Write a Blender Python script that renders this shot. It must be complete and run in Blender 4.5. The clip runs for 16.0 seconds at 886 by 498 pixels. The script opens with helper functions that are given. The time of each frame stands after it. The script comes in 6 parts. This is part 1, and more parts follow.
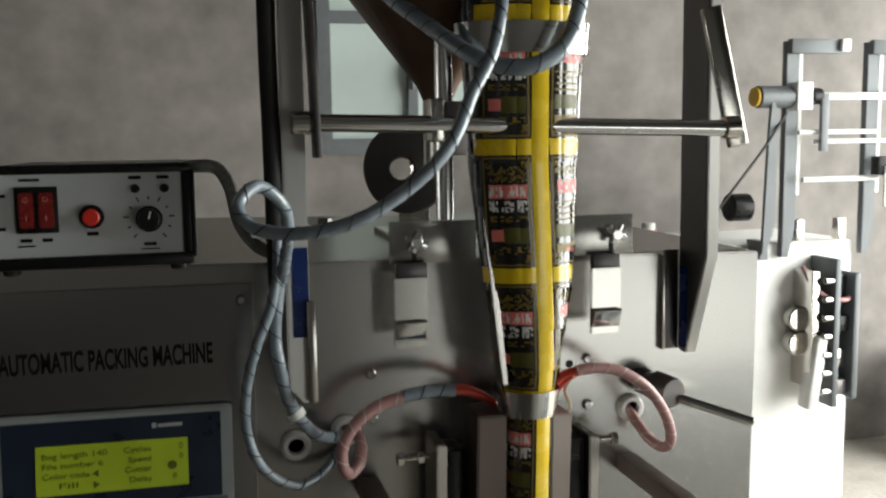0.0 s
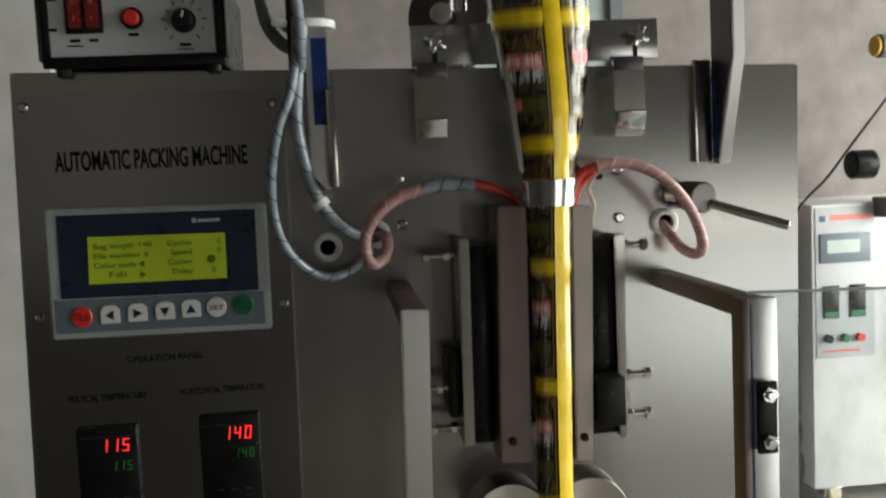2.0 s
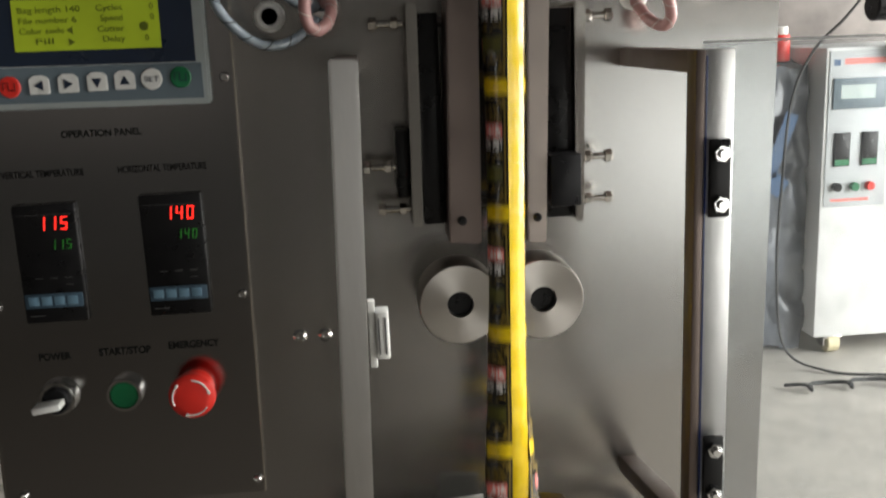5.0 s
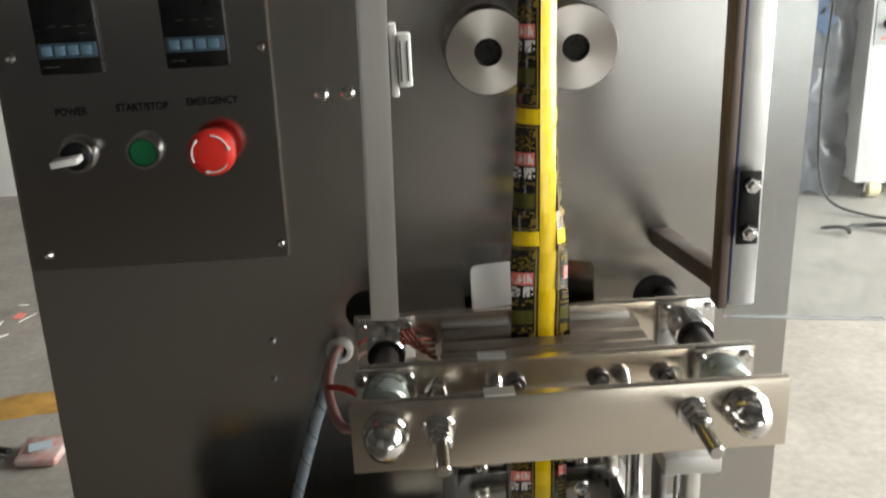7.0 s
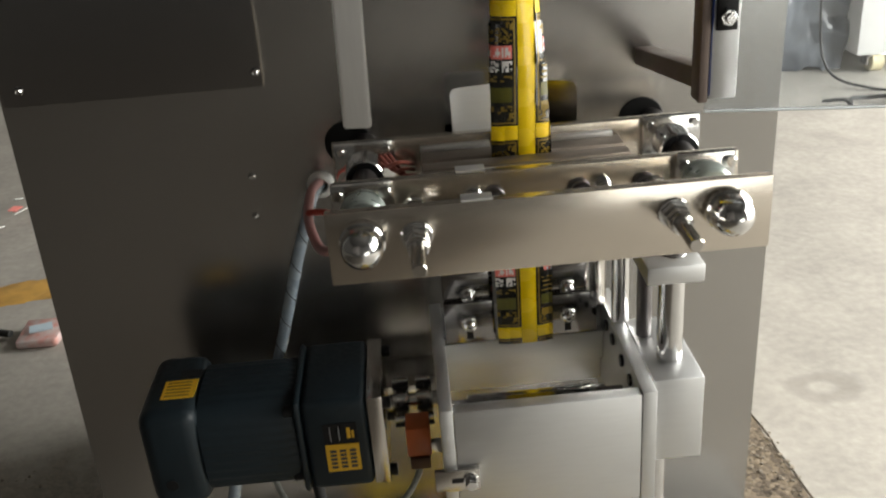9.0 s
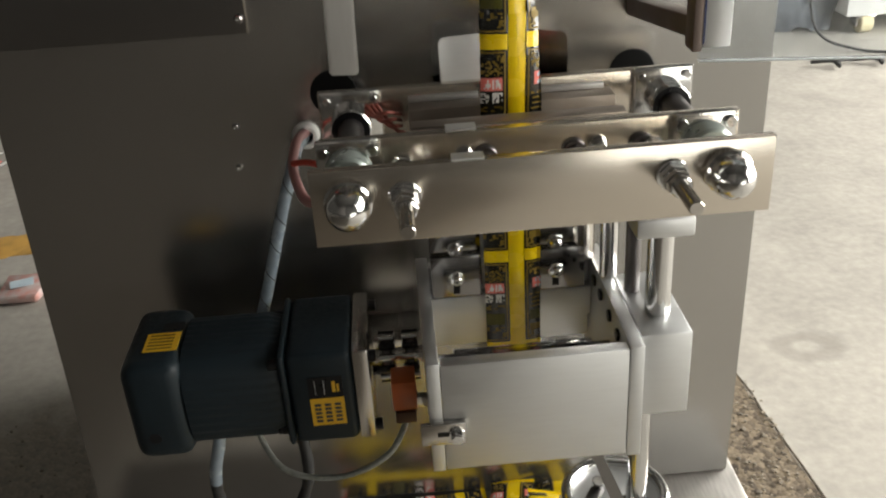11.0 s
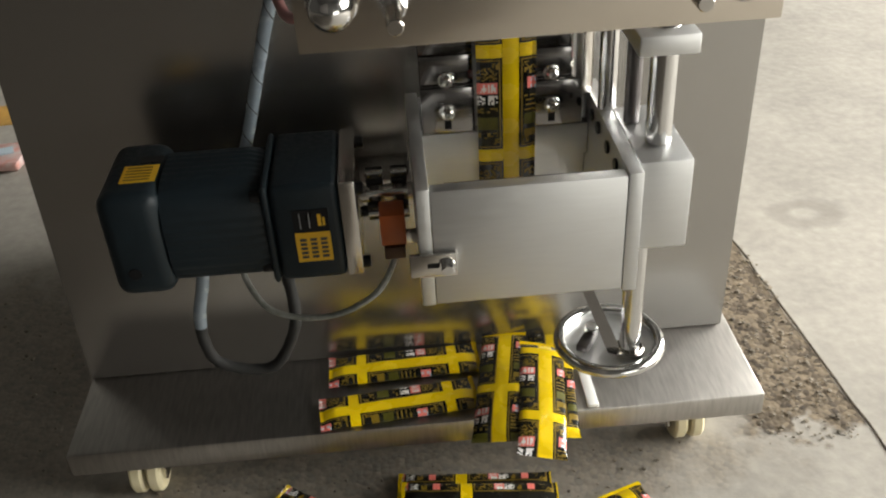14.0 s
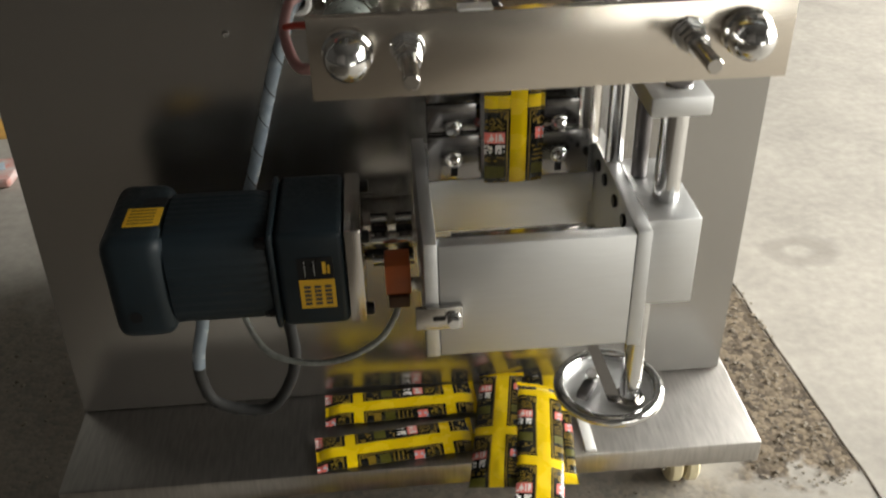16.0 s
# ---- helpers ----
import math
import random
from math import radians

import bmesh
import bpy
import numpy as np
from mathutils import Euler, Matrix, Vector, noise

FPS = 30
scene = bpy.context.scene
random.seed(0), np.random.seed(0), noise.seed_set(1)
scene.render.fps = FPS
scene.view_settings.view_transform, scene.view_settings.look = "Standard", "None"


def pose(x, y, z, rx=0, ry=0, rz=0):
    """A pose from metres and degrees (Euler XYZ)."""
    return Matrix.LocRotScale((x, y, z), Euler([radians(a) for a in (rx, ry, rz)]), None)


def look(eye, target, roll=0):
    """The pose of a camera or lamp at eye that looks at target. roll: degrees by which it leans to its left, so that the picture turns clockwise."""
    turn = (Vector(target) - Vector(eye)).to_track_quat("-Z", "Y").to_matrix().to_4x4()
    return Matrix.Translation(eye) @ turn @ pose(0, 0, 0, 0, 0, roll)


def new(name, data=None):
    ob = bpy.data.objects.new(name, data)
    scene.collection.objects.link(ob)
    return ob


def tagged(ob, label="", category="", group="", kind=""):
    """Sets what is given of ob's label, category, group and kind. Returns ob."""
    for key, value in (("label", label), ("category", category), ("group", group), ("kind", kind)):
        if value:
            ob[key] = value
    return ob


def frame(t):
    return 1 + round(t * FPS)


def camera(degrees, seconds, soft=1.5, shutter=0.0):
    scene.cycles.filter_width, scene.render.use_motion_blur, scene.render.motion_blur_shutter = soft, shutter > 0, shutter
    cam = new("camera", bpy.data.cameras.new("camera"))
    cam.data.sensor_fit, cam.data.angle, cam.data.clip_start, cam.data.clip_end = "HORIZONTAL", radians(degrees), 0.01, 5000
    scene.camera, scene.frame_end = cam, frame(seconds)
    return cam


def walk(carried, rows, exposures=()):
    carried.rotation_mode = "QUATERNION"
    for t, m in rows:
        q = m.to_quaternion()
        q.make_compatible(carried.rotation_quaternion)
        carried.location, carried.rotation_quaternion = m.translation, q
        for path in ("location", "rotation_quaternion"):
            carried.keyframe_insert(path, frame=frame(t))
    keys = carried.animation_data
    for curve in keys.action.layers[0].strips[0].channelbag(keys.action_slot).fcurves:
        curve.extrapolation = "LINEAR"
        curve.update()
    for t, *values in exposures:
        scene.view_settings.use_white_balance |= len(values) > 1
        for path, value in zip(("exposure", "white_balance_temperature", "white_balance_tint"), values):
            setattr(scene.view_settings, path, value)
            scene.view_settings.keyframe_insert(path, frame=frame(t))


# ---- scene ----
cam = camera(50.5, 16.0, soft=2.1, shutter=0.5)
PATH = [
    (0, (-0.074, -0.759, 1.298), (0.425, 1.163, 1.063), -0.8),
    (0.5, (-0.031, -0.818, 1.26), (0.337, 1.138, 1.057), -0.9),
    (1, (-0.025, -0.824, 1.205), (0.258, 1.148, 1.022), -1.2),
    (1.5, (-0.015, -0.831, 1.162), (0.234, 1.147, 1.002), -1.8),
    (2, (0.007, -0.816, 1.112), (0.22, 1.165, 0.939), -2.7),
    (2.2, (0.036, -0.811, 1.105), (0.19, 1.172, 0.897), -3.5),
    (2.5, (0.033, -0.797, 1.085), (0.185, 1.181, 0.834), -3.1),
    (3, (0.06, -0.791, 1.062), (0.205, 1.182, 0.769), -2.9),
    (3.5, (0.071, -0.793, 1.052), (0.221, 1.179, 0.751), -2.7),
    (3.7, (0.069, -0.801, 1.052), (0.236, 1.167, 0.736), -2.6),
    (5.8, (0.057, -0.788, 0.989), (0.199, 1.133, 0.453), -2.1),
    (6, (0.054, -0.788, 0.977), (0.189, 1.126, 0.414), -1.9),
    (6.5, (0.053, -0.78, 0.949), (0.175, 1.107, 0.297), -2.2),
    (7, (0.066, -0.791, 0.927), (0.135, 1.082, 0.227), -2.7),
    (7.5, (0.068, -0.798, 0.912), (0.122, 1.046, 0.14), -3.3),
    (8, (0.067, -0.798, 0.883), (0.133, 1.04, 0.098), -3.0),
    (8.5, (0.074, -0.805, 0.865), (0.12, 1.003, 0.009), -3.9),
    (9, (0.082, -0.808, 0.851), (0.126, 0.992, -0.019), -4.6),
    (9.2, (0.081, -0.808, 0.857), (0.14, 0.981, -0.035), -4.2),
    (11.3, (0.079, -0.801, 0.829), (0.154, 0.958, -0.12), -3.6),
    (11.5, (0.078, -0.803, 0.82), (0.161, 0.953, -0.134), -3.4),
    (12, (0.079, -0.809, 0.803), (0.161, 0.931, -0.179), -3.4),
    (12.5, (0.077, -0.816, 0.788), (0.152, 0.89, -0.253), -3.2),
    (13, (0.076, -0.817, 0.772), (0.158, 0.876, -0.29), -2.9),
    (13.5, (0.076, -0.809, 0.768), (0.153, 0.846, -0.352), -3.1),
    (14, (0.077, -0.803, 0.769), (0.146, 0.855, -0.348), -3.5),
    (14.5, (0.077, -0.801, 0.769), (0.139, 0.859, -0.344), -3.6),
    (15, (0.074, -0.802, 0.767), (0.138, 0.857, -0.349), -3.4),
    (15.5, (0.072, -0.796, 0.772), (0.142, 0.863, -0.343), -3.2),
    (16, (0.062, -0.779, 0.798), (0.167, 0.883, -0.31), -1.6),
]
walk(cam, [(t, look(eye, target, roll)) for t, eye, target, roll in PATH], [(0, -0.66, 6450, 5), (1.2, -0.56, 6500, 5), (2.5, -0.68, 6500, 6), (3.1, -0.66, 6500, 6), (3.6, -0.45, 6500, 7), (5.9, -0.03, 6550, 9), (6.5, 0.09, 6550, 8), (8, 0.10, 6550, 8), (9, -0.02, 6600, 8), (12, -0.05, 6700, 8), (16, -0.05, 6700, 8)])

# ---- light ----
world = bpy.data.worlds.new("world")
scene.world = world
world.use_nodes = True
wn = world.node_tree
sky = wn.nodes.new("ShaderNodeTexSky")
sky.sky_type, sky.sun_disc = "NISHITA", False
sky.sun_elevation, sky.sun_rotation = radians(40), radians(120)
wn.links.new(sky.outputs[0], wn.nodes["Background"].inputs[0])
wn.nodes["Background"].inputs[1].default_value = 0.12


def area(name, m, sx, sy, power, colour):
    la = bpy.data.lights.new(name, "AREA")
    la.shape, la.size, la.size_y, la.energy, la.color = "RECTANGLE", sx, sy, power, colour
    ob = new(name, la)
    ob.matrix_world = m
    return ob


# daylight in the wide gateway; low light added for the panel's bright reflection
area("gate_daylight", look((3.40, 0.25, 1.3), (0.3, 0.25, 0.7)), 3.9, 2.5, 470, (1.0, 0.985, 0.94))
area("panel_reflection_light", look((2.15, -3.35, 0.48), (1.1, 1.2, 0.3)), 1.9, 0.88, 17, (1.0, 0.985, 0.94))


# ---- materials ----
def mat(name, colour, rough=0.5, metal=0.0, var=0.15, scale=30.0, bump=0.0, stretch=(1, 1, 1), colour2=None, rvar=0.1, coat=0.0, spec=0.5):
    m = bpy.data.materials.new(name)
    m.use_nodes = True
    nt = m.node_tree
    b = nt.nodes["Principled BSDF"]
    b.inputs["Metallic"].default_value = metal
    b.inputs["Coat Weight"].default_value = coat
    b.inputs["Specular IOR Level"].default_value = spec
    tc = nt.nodes.new("ShaderNodeTexCoord")
    mp = nt.nodes.new("ShaderNodeMapping")
    mp.inputs["Scale"].default_value = stretch
    nt.links.new(tc.outputs["Object"], mp.inputs["Vector"])
    fine = nt.nodes.new("ShaderNodeTexNoise")
    fine.inputs["Scale"].default_value, fine.inputs["Detail"].default_value = scale, 5
    nt.links.new(mp.outputs[0], fine.inputs["Vector"])
    big = nt.nodes.new("ShaderNodeTexNoise")
    big.inputs["Scale"].default_value, big.inputs["Detail"].default_value = scale * 0.13, 3
    nt.links.new(tc.outputs["Object"], big.inputs["Vector"])
    both = nt.nodes.new("ShaderNodeMath")
    both.operation = "ADD"
    nt.links.new(fine.outputs["Fac"], both.inputs[0])
    nt.links.new(big.outputs["Fac"], both.inputs[1])
    ramp = nt.nodes.new("ShaderNodeMapRange")
    ramp.inputs["From Min"].default_value, ramp.inputs["From Max"].default_value = 0.7, 1.3
    nt.links.new(both.outputs[0], ramp.inputs["Value"])
    mix = nt.nodes.new("ShaderNodeMix")
    mix.data_type = "RGBA"
    c2 = colour2 or tuple(c * (1 - var) for c in colour)
    mix.inputs["A"].default_value = (*c2, 1)
    mix.inputs["B"].default_value = (*[min(1, c * (1 + var * 0.5)) for c in colour], 1)
    nt.links.new(ramp.outputs[0], mix.inputs["Factor"])
    nt.links.new(mix.outputs["Result"], b.inputs["Base Color"])
    rr = nt.nodes.new("ShaderNodeMapRange")
    rr.inputs["From Min"].default_value, rr.inputs["From Max"].default_value = 0.3, 0.7
    rr.inputs["To Min"].default_value, rr.inputs["To Max"].default_value = max(0, rough - rvar), min(1, rough + rvar)
    nt.links.new(fine.outputs["Fac"], rr.inputs["Value"])
    nt.links.new(rr.outputs[0], b.inputs["Roughness"])
    if bump:
        bp = nt.nodes.new("ShaderNodeBump")
        bp.inputs["Strength"].default_value, bp.inputs["Distance"].default_value = bump, 0.002
        nt.links.new(fine.outputs["Fac"], bp.inputs["Height"])
        nt.links.new(bp.outputs[0], b.inputs["Normal"])
    return m


def brushed(name, colour, rough, scale, stretch, var=0.10, along=0.0, veil=0.0):
    """Brushed metal sheet with a clean highlight; along draws it out up and down, veil adds a wide soft sheen."""
    m = mat(name, colour, rough, 1.0, var, scale, 0.0, stretch, rvar=0.0)
    nt = m.node_tree
    b = nt.nodes["Principled BSDF"]
    g = nt.nodes.new("ShaderNodeBsdfAnisotropic")
    g.distribution = "BECKMANN"
    g.inputs["Anisotropy"].default_value = along
    up = nt.nodes.new("ShaderNodeCombineXYZ")
    up.inputs[2].default_value = 1.0
    nt.links.new(up.outputs[0], g.inputs["Tangent"])
    nt.links.new(b.inputs["Base Color"].links[0].from_socket, g.inputs["Color"])
    nt.links.new(b.inputs["Roughness"].links[0].from_socket, g.inputs["Roughness"])
    wide = nt.nodes.new("ShaderNodeBsdfAnisotropic")
    wide.inputs["Roughness"].default_value = 0.52
    nt.links.new(b.inputs["Base Color"].links[0].from_socket, wide.inputs["Color"])
    both = nt.nodes.new("ShaderNodeMixShader")
    both.inputs[0].default_value = veil
    nt.links.new(g.outputs[0], both.inputs[1])
    nt.links.new(wide.outputs[0], both.inputs[2])
    nt.links.new(both.outputs[0], nt.nodes["Material Output"].inputs["Surface"])
    return m


def glow(name, colour, strength):
    m = mat(name, colour, 0.4)
    b = m.node_tree.nodes["Principled BSDF"]
    b.inputs["Emission Color"].default_value = (*colour, 1)
    b.inputs["Emission Strength"].default_value = strength
    return m


STEEL = brushed("brushed_stainless_steel", (0.46, 0.447, 0.428), 0.24, 60, (1.5, 1.5, 10), 0.02, 0.22, 0.22)
STEEL_PANEL = brushed("stainless_control_panel", (0.40, 0.395, 0.395), 0.22, 60, (10, 1.5, 1.5), 0.02, 0.22)
STEEL_BAR = brushed("stainless_bar", (0.62, 0.595, 0.56), 0.25, 18, (1, 1, 1), 0.06)
GUARDSTEEL = brushed("satin_steel_tube", (0.63, 0.62, 0.605), 0.42, 40, (8, 1, 1), 0.05, 0.2)
PLINTH = mat("worn_steel_plinth", (0.46, 0.44, 0.415), 0.36, 1.0, 0.22, 40, 0.0, (8, 1, 1), rvar=0.05)
POLISHED = mat("polished_steel", (0.68, 0.625, 0.55), 0.24, 1.0, 0.03, 40, 0.0, (1, 1, 8), rvar=0.0)
CHROME = mat("chrome", (0.72, 0.72, 0.715), 0.15, 1.0, 0.06, 30, rvar=0.04)
ALU = mat("milled_aluminium", (0.67, 0.675, 0.675), 0.46, 1.0, 0.06, 40, 0.0, (1, 1, 8), rvar=0.06)
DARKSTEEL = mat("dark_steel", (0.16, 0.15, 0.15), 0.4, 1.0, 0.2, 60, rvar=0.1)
BLACK = mat("black_plastic", (0.008, 0.008, 0.009), 0.33, 0, 0.3, 80, 0.02, spec=0.28)
RUBBER = mat("black_rubber", (0.02, 0.02, 0.02), 0.7, 0, 0.3, 60)
MOTOR = mat("dark_blue_grey_enamel", (0.009, 0.016, 0.021), 0.48, 0, 0.25, 200, 0.06, spec=0.3)
GREYFACE = mat("light_grey_face", (0.52, 0.54, 0.55), 0.5, 0, 0.06, 40)
RED = mat("red_plastic", (0.75, 0.03, 0.02), 0.35, 0, 0.1, 40, coat=0.3)
REDDARK = mat("dark_red_rocker", (0.20, 0.012, 0.010), 0.3, 0, 0.1, 40)
GREEN = mat("green_plastic", (0.01, 0.16, 0.06), 0.35, 0, 0.1, 40)
WHITE = mat("white_plastic", (0.75, 0.75, 0.73), 0.45, 0, 0.08, 40)
NAVY = mat("navy_panel_print", (0.012, 0.022, 0.045), 0.35, 0, 0.15, 40)
KEYPAD = mat("slate_keypad", (0.13, 0.17, 0.20), 0.45, 0, 0.1, 40)
LCD = glow("backlit_lcd", (0.36, 0.46, 0.02), 0.17)
LCDTEXT = mat("lcd_segments", (0.14, 0.18, 0.01), 0.5)
LEDRED = glow("red_led", (1.0, 0.03, 0.02), 1.7)
LEDGREEN = glow("green_led", (0.03, 0.27, 0.03), 0.09)
INK = mat("black_ink", (0.005, 0.005, 0.005), 0.6, spec=0.15)
INKGREY = mat("grey_ink", (0.06, 0.06, 0.06), 0.6)
FILM = mat("black_printed_film", (0.010, 0.010, 0.008), 0.22, 0, 0.4, 60, 0.02, coat=0.8)
YELLOW = mat("yellow_printed_film", (0.80, 0.56, 0.005), 0.25, 0, 0.08, 30, 0.02, coat=0.5)
GOLD = mat("gold_print", (0.20, 0.13, 0.010), 0.4, 0, 0.3, 200)
OLIVE = mat("olive_print", (0.085, 0.080, 0.008), 0.4, 0, 0.4, 900)
PINK = mat("red_print", (0.80, 0.20, 0.17), 0.35, 0, 0.1, 100)
PAPERWHITE = mat("white_print", (0.78, 0.76, 0.74), 0.35, 0, 0.05, 60)
BLUEWHITE = mat("pale_blue_print", (0.45, 0.55, 0.62), 0.35, 0, 0.05, 60)
HOSEGREY = mat("grey_spiral_wrap", (0.26, 0.31, 0.36), 0.25, 0, 0.25, 60, coat=0.5)
HOSERED = mat("pinkish_spiral_wrap", (0.48, 0.26, 0.25), 0.4, 0, 0.2, 60, coat=0.2)
BRAID = mat("grey_braided_sleeve", (0.25, 0.26, 0.24), 0.5, 0, 0.4, 300, 0.3)
SHRINK = mat("red_heat_shrink", (0.65, 0.07, 0.04), 0.4, 0, 0.2, 60)
WIREBROWN = mat("brown_red_wire", (0.20, 0.045, 0.03), 0.5, 0, 0.2, 60)
CREAM = mat("cream_wire", (0.62, 0.55, 0.42), 0.5)
BROWN = mat("rusty_brown_hopper", (0.10, 0.055, 0.035), 0.45, 0.6, 0.3, 30)
ORANGE = mat("orange_sensor", (0.55, 0.13, 0.03), 0.4, 0, 0.2, 60)
LABELYEL = mat("yellow_label", (0.72, 0.42, 0.02), 0.5, 0, 0.08, 60)
NYLON = mat("ivory_nylon", (0.72, 0.64, 0.42), 0.5, 0, 0.15, 60)
WASHER = mat("zinc_green_washer", (0.42, 0.47, 0.44), 0.35, 0.7, 0.15, 60)
PLASTER = mat("grey_cement_plaster", (0.215, 0.197, 0.186), 0.9, 0, 0.4, 9, 0.4)
WHITEWALL = mat("whitewashed_wall", (0.50, 0.50, 0.48), 0.85, 0, 0.2, 8, 0.2)
CONCRETE = mat("worn_concrete", (0.37, 0.345, 0.308), 0.85, 0, 0.35, 60, 0.35, colour2=(0.265, 0.246, 0.220))
DAMP = mat("damp_pebbly_concrete", (0.15, 0.122, 0.095), 0.8, 0, 0.65, 110, 1.0, colour2=(0.035, 0.028, 0.021))


def stained_floor():
    """Dry trowelled concrete, moist gravel where the screed wore off, painted shade farther out."""
    m = mat("worn_concrete_floor", (0.345, 0.322, 0.287), 0.85, 0, 0.35, 60, 0.35, colour2=(0.285, 0.265, 0.237))
    nt = m.node_tree
    b = nt.nodes["Principled BSDF"]
    dry = b.inputs["Base Color"].links[0].from_socket
    tc = nt.nodes.new("ShaderNodeTexCoord")
    xyz = nt.nodes.new("ShaderNodeSeparateXYZ")
    nt.links.new(tc.outputs["Object"], xyz.inputs[0])

    def link(a, sock):
        if isinstance(a, (int, float)):
            sock.default_value = a
        else:
            nt.links.new(a, sock)

    def op(kind, a, c):
        n = nt.nodes.new("ShaderNodeMath")
        n.operation = kind
        link(a, n.inputs[0]), link(c, n.inputs[1])
        return n.outputs[0]

    def rise(v, lo, hi):
        n = nt.nodes.new("ShaderNodeMapRange")
        n.interpolation_type = "SMOOTHSTEP"
        n.inputs["From Min"].default_value, n.inputs["From Max"].default_value = lo, hi
        link(v, n.inputs["Value"])
        return n.outputs[0]

    def cloud(scale, detail, low=0.0, high=1.0):
        n = nt.nodes.new("ShaderNodeTexNoise")
        n.inputs["Scale"].default_value, n.inputs["Detail"].default_value = scale, detail
        nt.links.new(tc.outputs["Object"], n.inputs["Vector"])
        return op("ADD", op("MULTIPLY", n.outputs["Fac"], high - low), low)

    x, y = xyz.outputs[0], xyz.outputs[1]
    rag = cloud(22, 6, -0.5, 0.5)
    wide = cloud(4, 4, -0.5, 0.5)

    def oval(cx, cy, sx, sy):
        u, v = op("DIVIDE", op("SUBTRACT", x, cx), sx), op("DIVIDE", op("SUBTRACT", y, cy), sy)
        return op("SQRT", op("ADD", op("MULTIPLY", u, u), op("MULTIPLY", v, v)), 0)

    # the worn strip ends at a straight joint
    joint = op("SUBTRACT", op("SUBTRACT", 0.5621, op("MULTIPLY", y, 0.0667)), x)
    strip = op("MULTIPLY", rise(op("ADD", joint, op("MULTIPLY", rag, 0.008)), -0.001, 0.004), rise(op("ADD", op("ADD", y, 0.075), op("MULTIPLY", rag, 0.16)), -0.012, 0.012))
    strip = op("MULTIPLY", strip, rise(op("ADD", x, op("MULTIPLY", rag, 0.05)), 0.405, 0.455))
    # darker, gravelly oval before the plinth, and darker ground to its west
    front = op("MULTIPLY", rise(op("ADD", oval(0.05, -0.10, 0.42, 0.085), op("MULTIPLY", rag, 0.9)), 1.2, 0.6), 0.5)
    west = op("MULTIPLY", rise(op("ADD", y, op("MULTIPLY", rag, 0.25)), 0.42, 0.26), rise(op("ADD", x, op("MULTIPLY", rag, 0.15)), -0.24, -0.32))
    west = op("MULTIPLY", op("MULTIPLY", west, rise(oval(-0.9, -0.6, 1.4, 1.3), 1.2, 0.7)), 0.47)
    # dark ground out of view, painted to darken the panel's reflections
    south_shade = op("MULTIPLY", rise(op("ADD", oval(-1.0, -1.75, 1.28, 1.8), op("MULTIPLY", wide, 0.3)), 1.1, 0.9), 0.95)
    damp_and_shade = op("MAXIMUM", op("MAXIMUM", strip, front), op("MAXIMUM", west, south_shade))
    # gravel in the damp ground
    vo = nt.nodes.new("ShaderNodeTexVoronoi")
    vo.inputs["Scale"].default_value = 150
    nt.links.new(tc.outputs["Object"], vo.inputs["Vector"])
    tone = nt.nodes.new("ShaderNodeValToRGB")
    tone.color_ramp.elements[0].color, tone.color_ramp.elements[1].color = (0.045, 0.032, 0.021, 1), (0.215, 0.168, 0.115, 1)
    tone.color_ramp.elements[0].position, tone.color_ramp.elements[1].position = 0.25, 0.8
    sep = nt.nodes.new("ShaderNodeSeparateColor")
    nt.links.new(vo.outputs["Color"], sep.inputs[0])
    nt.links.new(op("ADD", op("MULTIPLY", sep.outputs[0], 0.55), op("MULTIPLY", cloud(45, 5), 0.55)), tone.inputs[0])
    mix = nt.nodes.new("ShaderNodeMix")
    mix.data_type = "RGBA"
    nt.links.new(damp_and_shade, mix.inputs["Factor"])
    # the painted shade takes a near-black brown over the gravel tone
    shade_tone = nt.nodes.new("ShaderNodeMix")
    shade_tone.data_type = "RGBA"
    shade_tone.inputs["B"].default_value = (0.045, 0.038, 0.031, 1)
    nt.links.new(op("MULTIPLY", south_shade, 0.85), shade_tone.inputs["Factor"])
    nt.links.new(tone.outputs[0], shade_tone.inputs["A"])
    # oil rings and faint trodden smears on the dry part
    spot = oval(0.669, 0.351, 0.062, 0.040)
    ring = op("MULTIPLY", rise(op("ADD", spot, op("MULTIPLY", rag, 0.7)), 1.15, 0.75), rise(op("ADD", spot, op("MULTIPLY", rag, 0.4)), 0.25, 0.55))
    smear = op("MULTIPLY", rise(wide, 0.02, 0.22), 0.22)
    dirt = op("MAXIMUM", op("MULTIPLY", ring, 0.42), smear)
    worn = nt.nodes.new("ShaderNodeMix")
    worn.data_type = "RGBA"
    worn.inputs["B"].default_value = (0.17, 0.155, 0.135, 1)
    nt.links.new(dirt, worn.inputs["Factor"])
    nt.links.new(dry, worn.inputs["A"])
    nt.links.new(worn.outputs["Result"], mix.inputs["A"])
    nt.links.new(shade_tone.outputs["Result"], mix.inputs["B"])
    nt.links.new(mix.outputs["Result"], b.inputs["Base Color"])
    bp = nt.nodes.new("ShaderNodeBump")
    bp.inputs["Strength"].default_value, bp.inputs["Distance"].default_value = 0.35, 0.003
    nt.links.new(op("MULTIPLY", op("SUBTRACT", 1.0, vo.outputs["Distance"]), damp_and_shade), bp.inputs["Height"])
    nt.links.new(b.inputs["Normal"].links[0].from_socket, bp.inputs["Normal"])
    nt.links.new(bp.outputs[0], b.inputs["Normal"])
    return m


